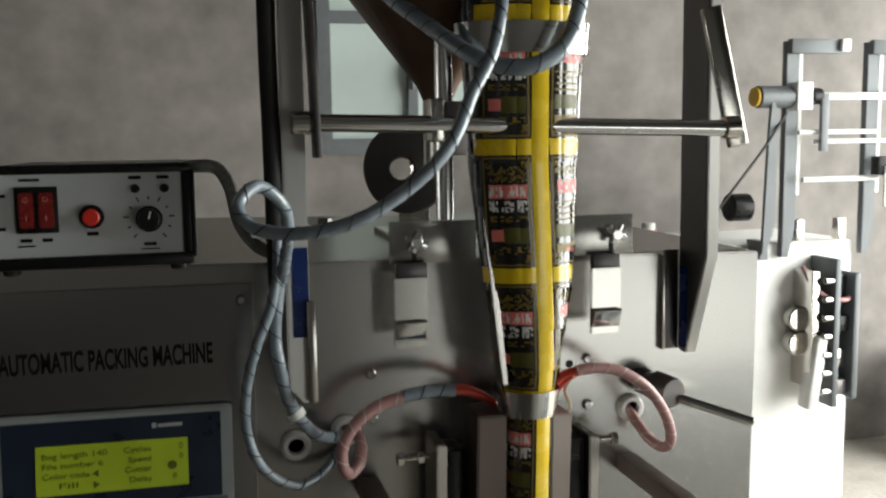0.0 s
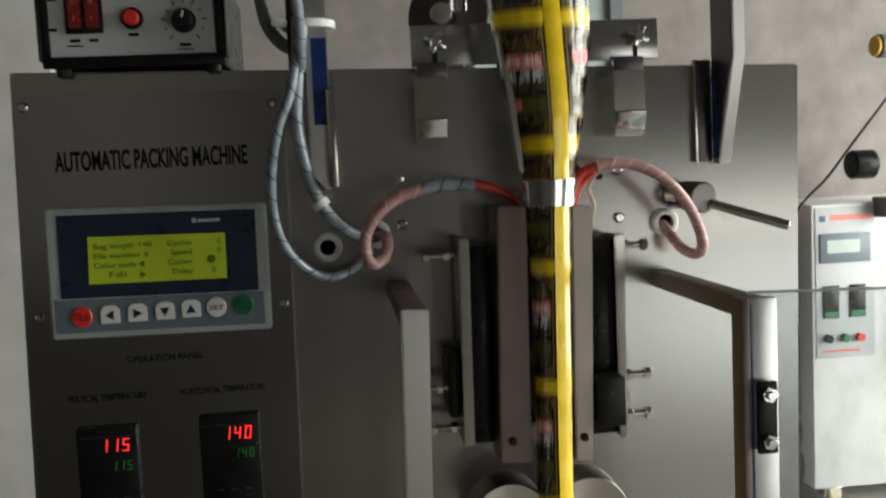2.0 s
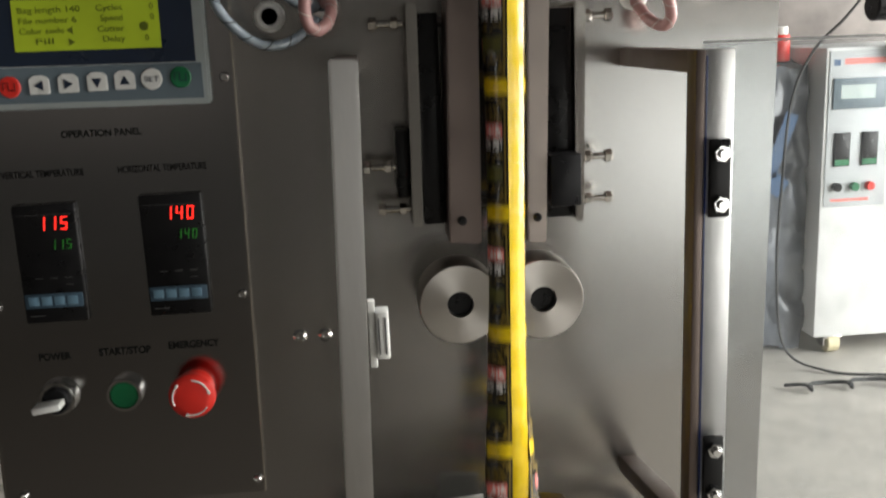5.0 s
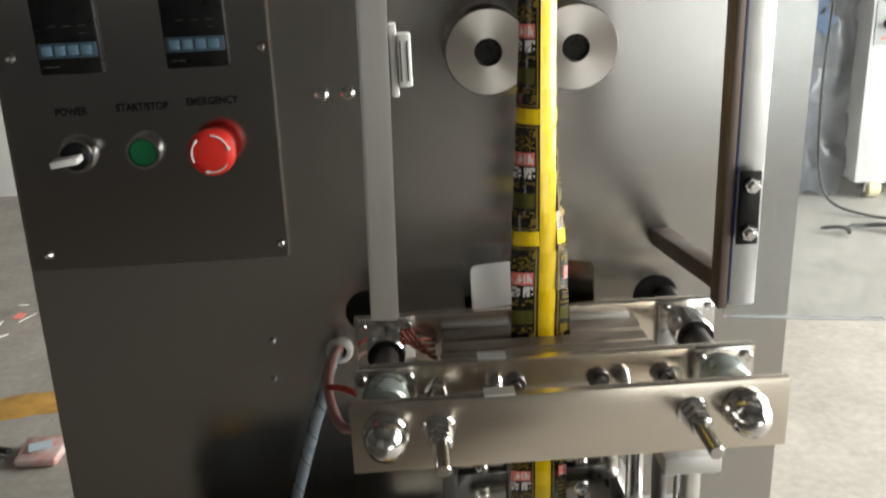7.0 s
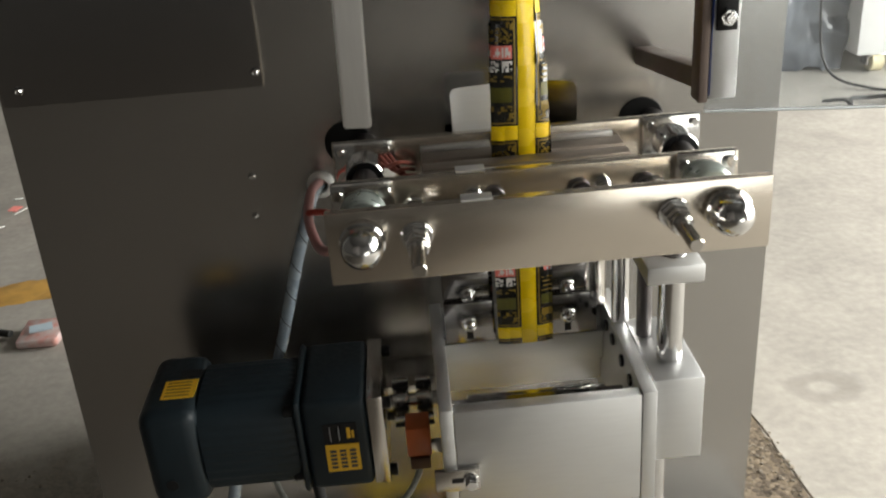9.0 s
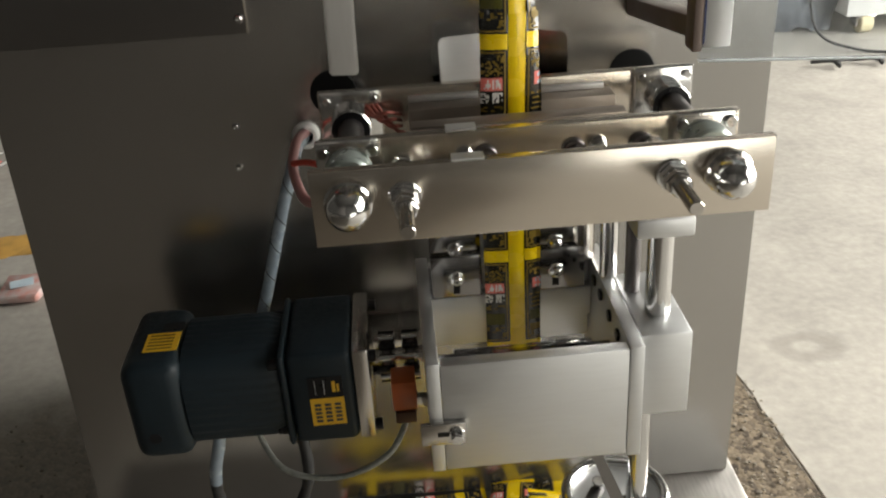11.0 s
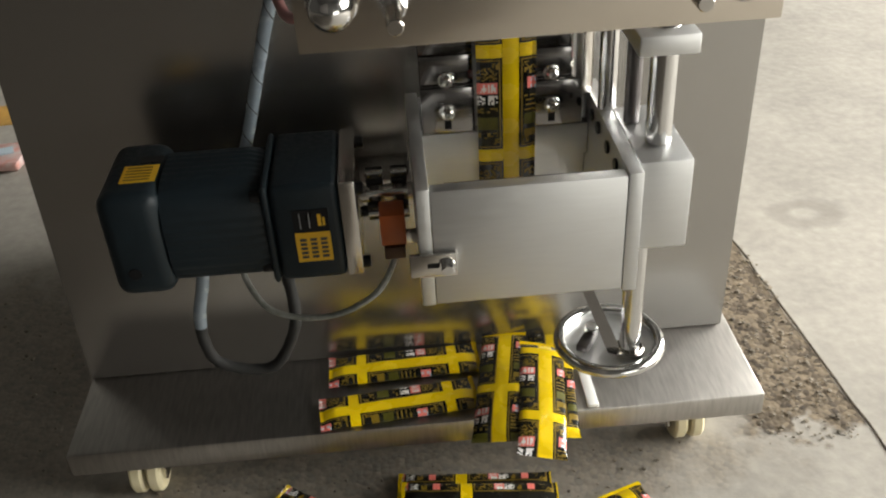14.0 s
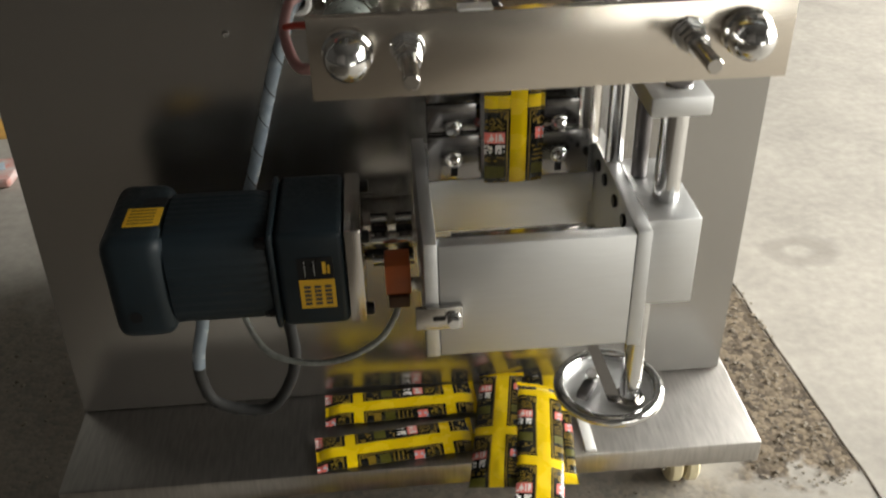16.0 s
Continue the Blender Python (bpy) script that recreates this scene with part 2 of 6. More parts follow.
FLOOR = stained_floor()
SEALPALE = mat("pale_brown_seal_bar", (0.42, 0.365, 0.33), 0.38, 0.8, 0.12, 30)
SEALBAR = mat("brown_bar_and_edge_shade", (0.17, 0.135, 0.12), 0.4, 0.7, 0.15, 30)
JAWTOP = mat("heat_stained_steel", (0.36, 0.315, 0.275), 0.45, 1.0, 0.25, 40, 0.0, (1, 6, 1), rvar=0.08)
DARKPOLISH = mat("dark_polished_steel", (0.26, 0.25, 0.245), 0.14, 1.0, 0.08, 25, rvar=0.04)
# for unseen walls and ceiling, kept dark so the panel's reflections darken
UNSEENDARK = mat("darkened_unseen_plaster", (0.06, 0.057, 0.053), 0.9, 0, 0.3, 6, 0.3)
BLUEFILM = mat("blue_protective_film", (0.010, 0.028, 0.13), 0.25, 0, 0.2, 30)
WRAPLINE = mat("dark_wrap_gap", (0.03, 0.035, 0.04), 0.6)
WRAPPALE = mat("pale_wrap_edge", (0.62, 0.50, 0.48), 0.4)
FRAMEGREY = mat("grey_window_frame", (0.13, 0.14, 0.15), 0.5, 0.3, 0.15, 40)
PANE = mat("frosted_pane", (0.45, 0.52, 0.50), 0.35, 0, 0.15, 5)
ENAMEL = mat("white_enamel_steel", (0.84, 0.84, 0.83), 0.4, 0, 0.06, 20)
BLUE = mat("blue_sheet", (0.035, 0.09, 0.19), 0.5, 0, 0.3, 20)
DUSTYPLASTIC = mat("grey_plastic_sheet", (0.13, 0.14, 0.16), 0.18, 0, 0.5, 12, 0.5)

EDGEPALE = mat("pale_edge_highlight", (0.72, 0.76, 0.78), 0.3, 0, 0.1, 60)
ACRYL = bpy.data.materials.new("clear_acrylic")
ACRYL.use_nodes = True
_n = ACRYL.node_tree
_n.nodes.remove(_n.nodes["Principled BSDF"])
_tr = _n.nodes.new("ShaderNodeBsdfTransparent")
_tr.inputs[0].default_value = (0.90, 0.92, 0.93, 1)
_gl = _n.nodes.new("ShaderNodeBsdfGlossy")
_no = _n.nodes.new("ShaderNodeTexNoise")
_no.inputs["Scale"].default_value, _no.inputs["Detail"].default_value = 14, 6
_mr = _n.nodes.new("ShaderNodeMapRange")
_mr.inputs["From Min"].default_value, _mr.inputs["From Max"].default_value = 0.5, 0.75
_mr.inputs["To Min"].default_value, _mr.inputs["To Max"].default_value = 0.03, 0.25
_n.links.new(_no.outputs["Fac"], _mr.inputs["Value"])
_n.links.new(_mr.outputs[0], _gl.inputs["Roughness"])
_fr = _n.nodes.new("ShaderNodeFresnel")
_fr.inputs["IOR"].default_value = 1.14
_mx = _n.nodes.new("ShaderNodeMixShader")
_n.links.new(_fr.outputs[0], _mx.inputs[0])
_n.links.new(_tr.outputs[0], _mx.inputs[1])
_n.links.new(_gl.outputs[0], _mx.inputs[2])
# pale diffuse haze mixed in to lighten what shows through the sheet
_df = _n.nodes.new("ShaderNodeBsdfDiffuse")
_df.inputs[0].default_value = (0.75, 0.77, 0.78, 1)
_haze = _n.nodes.new("ShaderNodeMapRange")
_haze.inputs["From Min"].default_value, _haze.inputs["From Max"].default_value = 0.45, 0.75
_haze.inputs["To Min"].default_value, _haze.inputs["To Max"].default_value = 0.05, 0.16
_n.links.new(_no.outputs["Fac"], _haze.inputs["Value"])
_md = _n.nodes.new("ShaderNodeMixShader")
_n.links.new(_haze.outputs[0], _md.inputs[0])
_n.links.new(_mx.outputs[0], _md.inputs[1])
_n.links.new(_df.outputs[0], _md.inputs[2])
_n.links.new(_md.outputs[0], _n.nodes["Material Output"].inputs[0])


# ---- mesh helpers ----
def bx(x0, x1, y0, y1, z0, z1, bev=0.0, seg=2):
    bm = bmesh.new()
    bmesh.ops.create_cube(bm, size=1)
    for v in bm.verts:
        v.co = Vector((x0 if v.co.x < 0 else x1, y0 if v.co.y < 0 else y1, z0 if v.co.z < 0 else z1))
    if bev:
        bmesh.ops.bevel(bm, geom=bm.edges[:], offset=bev, segments=seg, affect="EDGES", profile=0.5)
    return bm


def lathe(p0, p1, profile, n=24, smooth=True):
    """Turned body on the axis p0 -> p1; profile: (distance along, radius)."""
    p0, p1 = Vector(p0), Vector(p1)
    ax = (p1 - p0).normalized()
    u = ax.orthogonal().normalized()
    w = ax.cross(u)
    bm = bmesh.new()
    rings = []
    for d, r in profile:
        c = p0 + ax * d
        if r < 1e-6:
            rings.append([bm.verts.new(c)])
        else:
            rings.append([bm.verts.new(c + (u * math.cos(2 * math.pi * k / n) + w * math.sin(2 * math.pi * k / n)) * r) for k in range(n)])
    for a, b in zip(rings, rings[1:]):
        for k in range(n):
            k2 = (k + 1) % n
            if len(a) == 1 and len(b) == 1:
                continue
            if len(a) == 1:
                f = bm.faces.new((a[0], b[k], b[k2]))
            elif len(b) == 1:
                f = bm.faces.new((a[k], b[0], a[k2]))
            else:
                f = bm.faces.new((a[k], b[k], b[k2], a[k2]))
            f.smooth = smooth
    for ring, flip in ((rings[0], True), (rings[-1], False)):
        if len(ring) > 2:
            bm.faces.new(ring if flip else ring[::-1])
    bmesh.ops.recalc_face_normals(bm, faces=bm.faces[:])
    return bm


def cyl(p0, p1, r, n=24, bev=0.0):
    L = (Vector(p1) - Vector(p0)).length
    b = bev or min(r * 0.12, L * 0.2)
    return lathe(p0, p1, [(0, r - b), (b, r), (L - b, r), (L, r - b)], n, smooth=n > 8)


def smooth_path(pts, k=8):
    pts = [Vector(p) for p in pts]
    out = []
    for i in range(len(pts) - 1):
        a, b, c, d = pts[max(i - 1, 0)], pts[i], pts[i + 1], pts[min(i + 2, len(pts) - 1)]
        for j in range(k):
            t = j / k
            out.append(0.5 * ((2 * b) + (c - a) * t + (2 * a - 5 * b + 4 * c - d) * t * t + (3 * b - a - 3 * c + d) * t ** 3))
    return out + [pts[-1]]


def hose(pts, r, n=12, k=8, ripple=0.0, step=3):
    path = smooth_path(pts, k)
    bm = bmesh.new()
    up = Vector((0.3, 0.2, 1)).normalized()
    rings = []
    for i, p in enumerate(path):
        d = (path[min(i + 1, len(path) - 1)] - path[max(i - 1, 0)]).normalized()
        u = d.cross(up)
        u = u.normalized() if u.length > 1e-3 else d.orthogonal().normalized()
        w = u.cross(d)
        up = w
        rr = r * (1 + (ripple if i % step == 0 else 0))
        rings.append([bm.verts.new(p + (u * math.cos(2 * math.pi * q / n) + w * math.sin(2 * math.pi * q / n)) * rr) for q in range(n)])
    for a, b in zip(rings, rings[1:]):
        for q in range(n):
            bm.faces.new((a[q], b[q], b[(q + 1) % n], a[(q + 1) % n])).smooth = True
    bm.faces.new(rings[0]), bm.faces.new(rings[-1][::-1])
    bmesh.ops.recalc_face_normals(bm, faces=bm.faces[:])
    return bm


def join(*bms):
    out = bmesh.new()
    for b in bms:
        me = bpy.data.meshes.new("t")
        b.to_mesh(me)
        b.free()
        out.from_mesh(me)
        bpy.data.meshes.remove(me)
    return out


def prism(outline, y0, y1, bev=0.0):
    """A plate in the plane of x and z, from y0 to y1."""
    bm = bmesh.new()
    f = bm.faces.new([bm.verts.new((x, y0, z)) for x, z in outline])
    g = bmesh.ops.extrude_face_region(bm, geom=[f])
    for v in g["geom"]:
        if isinstance(v, bmesh.types.BMVert):
            v.co.y = y1
    bmesh.ops.recalc_face_normals(bm, faces=bm.faces[:])
    if bev:
        bmesh.ops.bevel(bm, geom=bm.edges[:], offset=bev, segments=2, affect="EDGES")
    return bm


def turned(bm, m):
    bmesh.ops.transform(bm, matrix=m, verts=bm.verts[:])
    return bm


def thing(name, at, label, category, group="", kind=""):
    ob = new(name)
    ob.empty_display_size = 0.02
    ob.location = at
    return tagged(ob, label, category, group, kind)


def mesh_of(name, bm, material):
    me = bpy.data.meshes.new(name)
    bm.to_mesh(me)
    bm.free()
    me.set_sharp_from_angle(angle=radians(38))
    for m in material if isinstance(material, (list, tuple)) else [material]:
        me.materials.append(m)
    return me


def part(name, bm, material, parent, label="", local=False):
    """Links a bmesh, given in the world's space, as one mesh under a thing or a part."""
    ob = new(name, mesh_of(name, bm, material))
    ob.parent = parent
    if not local:
        base = Vector((0, 0, 0))
        p = parent
        while p:
            base += p.location
            p = p.parent
        ob.location = -base
    if label:
        ob["label"] = label
    return ob


def solid(name, bm, material, label, category, group="", kind=""):
    return tagged(new(name, mesh_of(name, bm, material)), label, category, group, kind)


def lettering(name, text, size, x, z, y, material, parent, label="", width=0, bold=0.0, align="LEFT"):
    """Letters standing on a front face; size is the height of a capital."""
    cu = bpy.data.curves.new(name, "FONT")
    cu.body, cu.size, cu.extrude, cu.align_x, cu.offset = text, size * 1.44, 0.0003, align, bold
    tmp = new("tmp", cu)
    bpy.context.view_layer.update()
    me = bpy.data.meshes.new_from_object(tmp.evaluated_get(bpy.context.evaluated_depsgraph_get()))
    bpy.data.objects.remove(tmp)
    bpy.data.curves.remove(cu)
    xs = [v.co.x for v in me.vertices]
    f = width / (max(xs) - min(xs)) if width else 1
    m = pose(x, y, z, 90, 0, 0) @ Matrix.Diagonal((f, 1, 1, 1))
    bm = bmesh.new()
    bm.from_mesh(me)
    bmesh.ops.transform(bm, matrix=m, verts=bm.verts[:])
    return part(name, bm, material, parent, label)


def bars(rects, y, thick=0.0004):
    """Plain printed bars: x0, x1, z0, z1 on a front face."""
    return join(*[bx(a, b, y - thick, y, c, d) for a, b, c, d in rects])


def screw(name, x, y, z, r, parent, material=None, h=0.004):
    s = lathe((x, y, z), (x, y - 1, z), [(0, r), (h * 0.5, r), (h, r * 0.62), (h, r * 0.32), (h * 0.55, r * 0.3), (h * 0.55, 0)], 14)
    return part(name, s, material or CHROME, parent)


# ---- the hall ----
def hall():
    x0, x1, y0, y1, h = -4.5, 3.45, -3.5, 2.55, 4.2
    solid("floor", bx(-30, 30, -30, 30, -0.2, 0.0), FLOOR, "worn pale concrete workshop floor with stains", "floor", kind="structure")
    # rear wall with a window opening
    wx0, wx1, wz0, wz1 = 0.345, 1.06, 1.245, 2.4
    solid("wall_north", join(bx(-0.93, wx0, y1, y1 + 0.2, 0, h), bx(wx1, x1, y1, y1 + 0.2, 0, h), bx(wx0, wx1, y1, y1 + 0.2, 0, wz0), bx(wx0, wx1, y1, y1 + 0.2, wz1, h)),
          PLASTER, "rough grey cement-plastered wall", "wall", kind="structure")
    solid("wall_north_west", bx(x0, -0.93, y1 - 0.06, y1 + 0.2, 0, h), WHITEWALL, "whitewashed worn wall section with peeling paint", "wall", kind="structure")
    # walls out of view, added dark for the panel to mirror
    solid("wall_west", bx(x0 - 0.2, x0, y0, y1, 0, h), UNSEENDARK, "dark unseen wall added to dim reflections", "wall", kind="structure")
    # the low opening is made up to fit the added reflection light
    solid("wall_south", join(bx(-0.6, 1.15, y0 - 0.2, y0, 0, h), bx(3.15, x1, y0 - 0.2, y0, 0, h), bx(1.15, 3.15, y0 - 0.2, y0, 0.98, h)), UNSEENDARK, "dark unseen wall added to dim reflections", "wall", kind="structure")
    # unseen pale section over a dark band, added to shape the control panel's reflection
    solid("wall_south_west", bx(x0, -0.6, y0 - 0.2, y0 + 0.03, 0.72, h), PLASTER, "unseen paler wall section added for a bright panel reflection", "wall", kind="structure")
    solid("low_dark_band", bx(x0, -0.6, y0 - 0.2, y0 + 0.034, 0, 0.7197), UNSEENDARK, "unseen dark band added for a dark reflection in the panel", "wall", kind="structure")
    solid("wall_east", join(bx(x1, x1 + 0.2, y0, -1.75, 0, h), bx(x1, x1 + 0.2, 2.25, y1, 0, h), bx(x1, x1 + 0.2, -1.75, 2.25, 2.65, h)), PLASTER, "dark unseen wall added to dim reflections with a wide gateway", "wall", kind="structure")
    solid("ceiling", bx(x0 - 0.2, x1 + 0.2, y0 - 0.2, y1 + 0.2, h, h + 0.15), UNSEENDARK, "dark unseen ceiling added to dim reflections", "ceiling", kind="structure")
    win = thing("window_1", (wx0, y1, wz0), "grey metal framed window with frosted panes", "window", kind="structure")
    t = 0.045
    part("window_frame", join(bx(wx0, wx0 + t, y1 - 0.01, y1 + 0.06, wz0, wz1), bx(wx1 - t, wx1, y1 - 0.01, y1 + 0.06, wz0, wz1), bx(wx0 + t, wx1 - t, y1 - 0.01, y1 + 0.06, wz0, wz0 + t * 1.2), bx(wx0 + t, wx1 - t, y1 - 0.01, y1 + 0.06, wz1 - t, wz1), bx(0.665, 0.70, y1 - 0.005, y1 + 0.055, wz0 + t * 1.2, wz1 - t), bx(wx0 + t, 0.665, y1 - 0.005, y1 + 0.05, 1.70, 1.74)), FRAMEGREY, win)
    part("pane", bx(wx0 + t, 0.665, y1 + 0.02, y1 + 0.03, wz0 + t * 1.2, 1.70), PANE, win)
    part("pane", bx(wx0 + t, 0.665, y1 + 0.02, y1 + 0.03, 1.74, wz1 - t), PANE, win)
    part("pane", bx(0.70, wx1 - t, y1 + 0.02, y1 + 0.03, wz0 + t * 1.2, wz1 - t), PANE, win)
    part("window_catch", join(bx(0.672, 0.682, y1 - 0.03, y1 - 0.01, 1.47, 1.56, 0.002), bx(0.668, 0.690, y1 - 0.016, y1, 1.50, 1.53, 0.002)), FRAMEGREY, win)


hall()


# ---- the packing machine: cabinet ----
def cabinet():
    m = thing("packing_machine_cabinet", (0.07, 0.2, 0.06), "tall brushed stainless steel packing machine cabinet on a low plinth", "machine")
    # front sheet, a little wider at its foot, with holes closed by darker parts
    part("front_panel", prism([(-0.257, 1.206), (0.424, 1.190), (0.4175, 0.62), (0.4165, 0.095), (-0.283, 0.095)], 0.0, 0.012, 0.0015), STEEL, m)
    part("side_panel", prism([(-0.2565, 1.1935), (-0.2485, 1.1935), (-0.2740, 0.095), (-0.2820, 0.095)], 0.0125, 0.47), STEEL, m)
    part("side_panel", bx(0.407, 0.415, 0.0125, 0.47, 0.095, 1.18), STEEL, m)
    part("back_panel", bx(-0.2480, 0.407, 0.462, 0.47, 0.095, 1.18), STEEL, m)
    part("top_panel", prism([(-0.2575, 1.2050), (0.424, 1.1905), (0.424, 1.180), (-0.2575, 1.194)], 0.0125, 0.475, 0.002), STEEL, m)
    part("plinth", join(bx(-0.283, 0.426, -0.115, 0.47, 0.066, 0.0945, 0.003)), PLINTH, m, "flat folded steel plinth in front of the cabinet")
    for x, y in ((-0.222, -0.07), (0.362, -0.062), (-0.222, 0.4), (0.362, 0.4)):
        c = part("caster", join(bx(x - 0.018, x + 0.018, y - 0.016, y + 0.016, 0.052, 0.0655, 0.002), bx(x - 0.021, x - 0.017, y - 0.014, y + 0.014, 0.02, 0.053), bx(x + 0.017, x + 0.021, y - 0.014, y + 0.014, 0.02, 0.053)), STEEL_BAR, m)
        part("wheel", join(cyl((x - 0.016, y, 0.028), (x - 0.002, y, 0.028), 0.028), cyl((x + 0.002, y, 0.028), (x + 0.016, y, 0.028), 0.028)), NYLON, c, "cream nylon twin caster wheel")
    for x, z, r in ((0.059, 1.103, 0.0045), (0.060, 1.064, 0.0045), (0.254, 1.06, 0.005), (0.2535, 1.102, 0.0045), (-0.001, 0.777, 0.006), (0.021, 0.777, 0.006), (-0.066, 0.551, 0.0035), (-0.069, 0.512, 0.003), (0.105, 0.43, 0.003)):
        screw("panel_screw", x, 0, z, r, m)
    for x, z in ((0.217, 1.105), (0.217, 1.06), (0.237, 1.098)):
        part("screw_hole", cyl((x, -0.0008, z), (x, 0.004, z), 0.0035), BLACK, m)
    # cable grommets
    for x, z in ((-0.005, 1.048), (0.037, 1.057), (0.295, 1.054), (-0.005, 0.538)):
        part("grommet", lathe((x, 0, z), (x, -1, z), [(0, 0.0125), (0.004, 0.0125), (0.007, 0.010), (0.007, 0.007), (-0.004, 0.0065), (-0.004, 0)]), WHITE, m, "white plastic cable grommet")
    # round cut-outs above the jaws
    for x, z in ((0.024, 0.575), (0.290, 0.573)):
        part("shaft_hole", cyl((x, -0.001, z), (x, 0.004, z), 0.021), INK, m, "dark round shaft cut-out")
    # raised control panel sheet
    cp = part("control_panel", prism([(-0.2545, 1.187), (-0.036, 1.185), (-0.043, 0.634), (-0.266, 0.634)], -0.0025, -0.0002, 0.0006), STEEL_PANEL, m, "flat stainless control panel sheet")
    part("panel_edge", prism([(-0.0358, 1.185), (-0.0346, 1.185), (-0.0418, 0.634), (-0.0430, 0.634)], -0.0031, -0.0002), POLISHED, cp, "bright cut sheet edge")
    for x, z in ((-0.247, 1.177), (-0.045, 1.172), (-0.249, 1.003), (-0.045, 1.002), (-0.250, 0.820), (-0.047, 0.819), (-0.251, 0.648), (-0.048, 0.647)):
        screw("panel_screw", x, -0.0025, z, 0.0042, cp)
    yf = -0.0027
    lettering("lettering", "AUTOMATIC PACKING MACHINE", 0.0155, -0.2255, 1.1235, yf, INK, cp, "black printed title on steel", width=0.1575, bold=0.0006)
    lettering("lettering", "OPERATION PANEL", 0.0055, -0.180, 0.959, yf, INK, cp, "small black printed caption", width=0.064, bold=0.0002)
    lettering("lettering", "VERTICAL TEMPERATURE", 0.0055, -0.2315, 0.928, yf, INK, cp, "small black printed caption", width=0.066, bold=0.0002)
    lettering("lettering", "HORIZONTAL TEMPERATURE", 0.0055, -0.1385, 0.928, yf, INK, cp, "small black printed caption", width=0.072, bold=0.0002)
    lettering("lettering", "POWER", 0.0062, -0.2225, 0.771, yf, INK, cp, "small black printed caption", width=0.027, bold=0.0003)
    lettering("lettering", "START/STOP", 0.0062, -0.172, 0.772, yf, INK, cp, "small black printed caption", width=0.0435, bold=0.0003)
    lettering("lettering", "EMERGENCY", 0.0062, -0.1135, 0.774, yf, INK, cp, "small black printed caption", width=0.043, bold=0.0003)
    return m


cabinet()


def operator_display():
    d = thing("text_display", (-0.145, -0.003, 0.982), "operator text display with a yellow-green lit screen and keys", "display")
    y = -0.003
    part("bezel", prism([(-0.2365, 1.0925), (-0.0555, 1.0895), (-0.0565, 0.9815), (-0.2375, 0.9835)], y - 0.006, y, 0.0015), ENAMEL_GREY, d, "pale grey bezel")
    part("screen_field", prism([(-0.2265, 1.087), (-0.0645, 1.0845), (-0.0655, 1.0155), (-0.2275, 1.0175)], y - 0.0066, y - 0.0062), NAVY, d, "navy field round the screen")
    part("keypad", prism([(-0.2325, 1.0165), (-0.0615, 1.0145), (-0.0615, 0.9865), (-0.2325, 0.9885)], y - 0.0066, y - 0.0062), KEYPAD, d, "slate blue keypad")
    sc = part("screen", prism([(-0.2025, 1.068), (-0.0905, 1.066), (-0.091, 1.0275), (-0.204, 1.0285)], y - 0.0072, y - 0.0068), LCD, d, "lit yellow-green liquid crystal screen")
    yl = y - 0.0074
    rows = [("Bag length 140", -0.199, 1.0575, "Cycles", -0.139, "0", -0.0975), ("File number 6", -0.199, 1.0495, "Speed", -0.136, "0", -0.0975), ("Color code", -0.199, 1.0415, "Cutter", -0.139, "", 0), ("Fill", -0.188, 1.0335, "Delay", -0.136, "0", -0.103)]
    for a, xa, z, b, xb, c, xc in rows:
        lettering("screen_text", a, 0.0046, xa, z, yl, LCDTEXT, sc, width=len(a) * 0.0034)
        lettering("screen_text", b, 0.0046, xb, z, yl, LCDTEXT, sc, width=len(b) * 0.0034)
        if c:
            lettering("screen_text", c, 0.0046, xc, z, yl, LCDTEXT, sc)
    for s, x, z in ((-1, -0.160, 1.0435), (1, -0.160, 1.0345)):
        part("screen_arrow", prism([(x + s * 0.003, z), (x - s * 0.002, z + 0.003), (x - s * 0.002, z - 0.003)], yl - 0.0003, yl), LCDTEXT, sc)
    part("screen_dot", cyl((-0.103, yl, 1.0445), (-0.103, yl - 0.0003, 1.0445), 0.0036), LCDTEXT, sc)
    part("logo", bars([(-0.117, -0.1135, 1.0755, 1.0795), (-0.1125, -0.094, 1.0758, 1.0785)], y - 0.0067), GREYFACE, d, "pale maker's mark as plain strokes")
    xs = [-0.212, -0.189, -0.1665, -0.144, -0.1225, -0.1015, -0.0785]
    for k, x in enumerate(xs):
        z = 1.0015 - 0.001 * (k / 6) + 0.0005 * k
        m = RED if k == 0 else GREEN if k == 6 else WHITE
        if k in (0, 5, 6):
            key = part("key", lathe((x, y - 0.0066, z), (x, -1, z), [(0, 0.0085), (0.0008, 0.0085), (0.0016, 0.0076), (0.0016, 0)]), m, d)
        else:
            key = part("key", prism([(x - 0.008, z - 0.007), (x + 0.008, z - 0.007), (x + 0.008, z + 0.005), (x + 0.004, z + 0.008), (x - 0.004, z + 0.008), (x - 0.008, z + 0.005)], y - 0.0082, y - 0.0066, 0.0006), m, d)
        yy = y - 0.0084
        if k in (1, 2, 3, 4):
            a = {1: (-1, 0), 2: (1, 0), 3: (0, -1), 4: (0, 1)}[k]
            p = [(x + a[0] * 0.004 + a[1] * 0, z + a[1] * 0.004), (x - a[0] * 0.003 - a[1] * 0.004, z - a[1] * 0.003 + a[0] * 0.004), (x - a[0] * 0.003 + a[1] * 0.004, z - a[1] * 0.003 - a[0] * 0.004)]
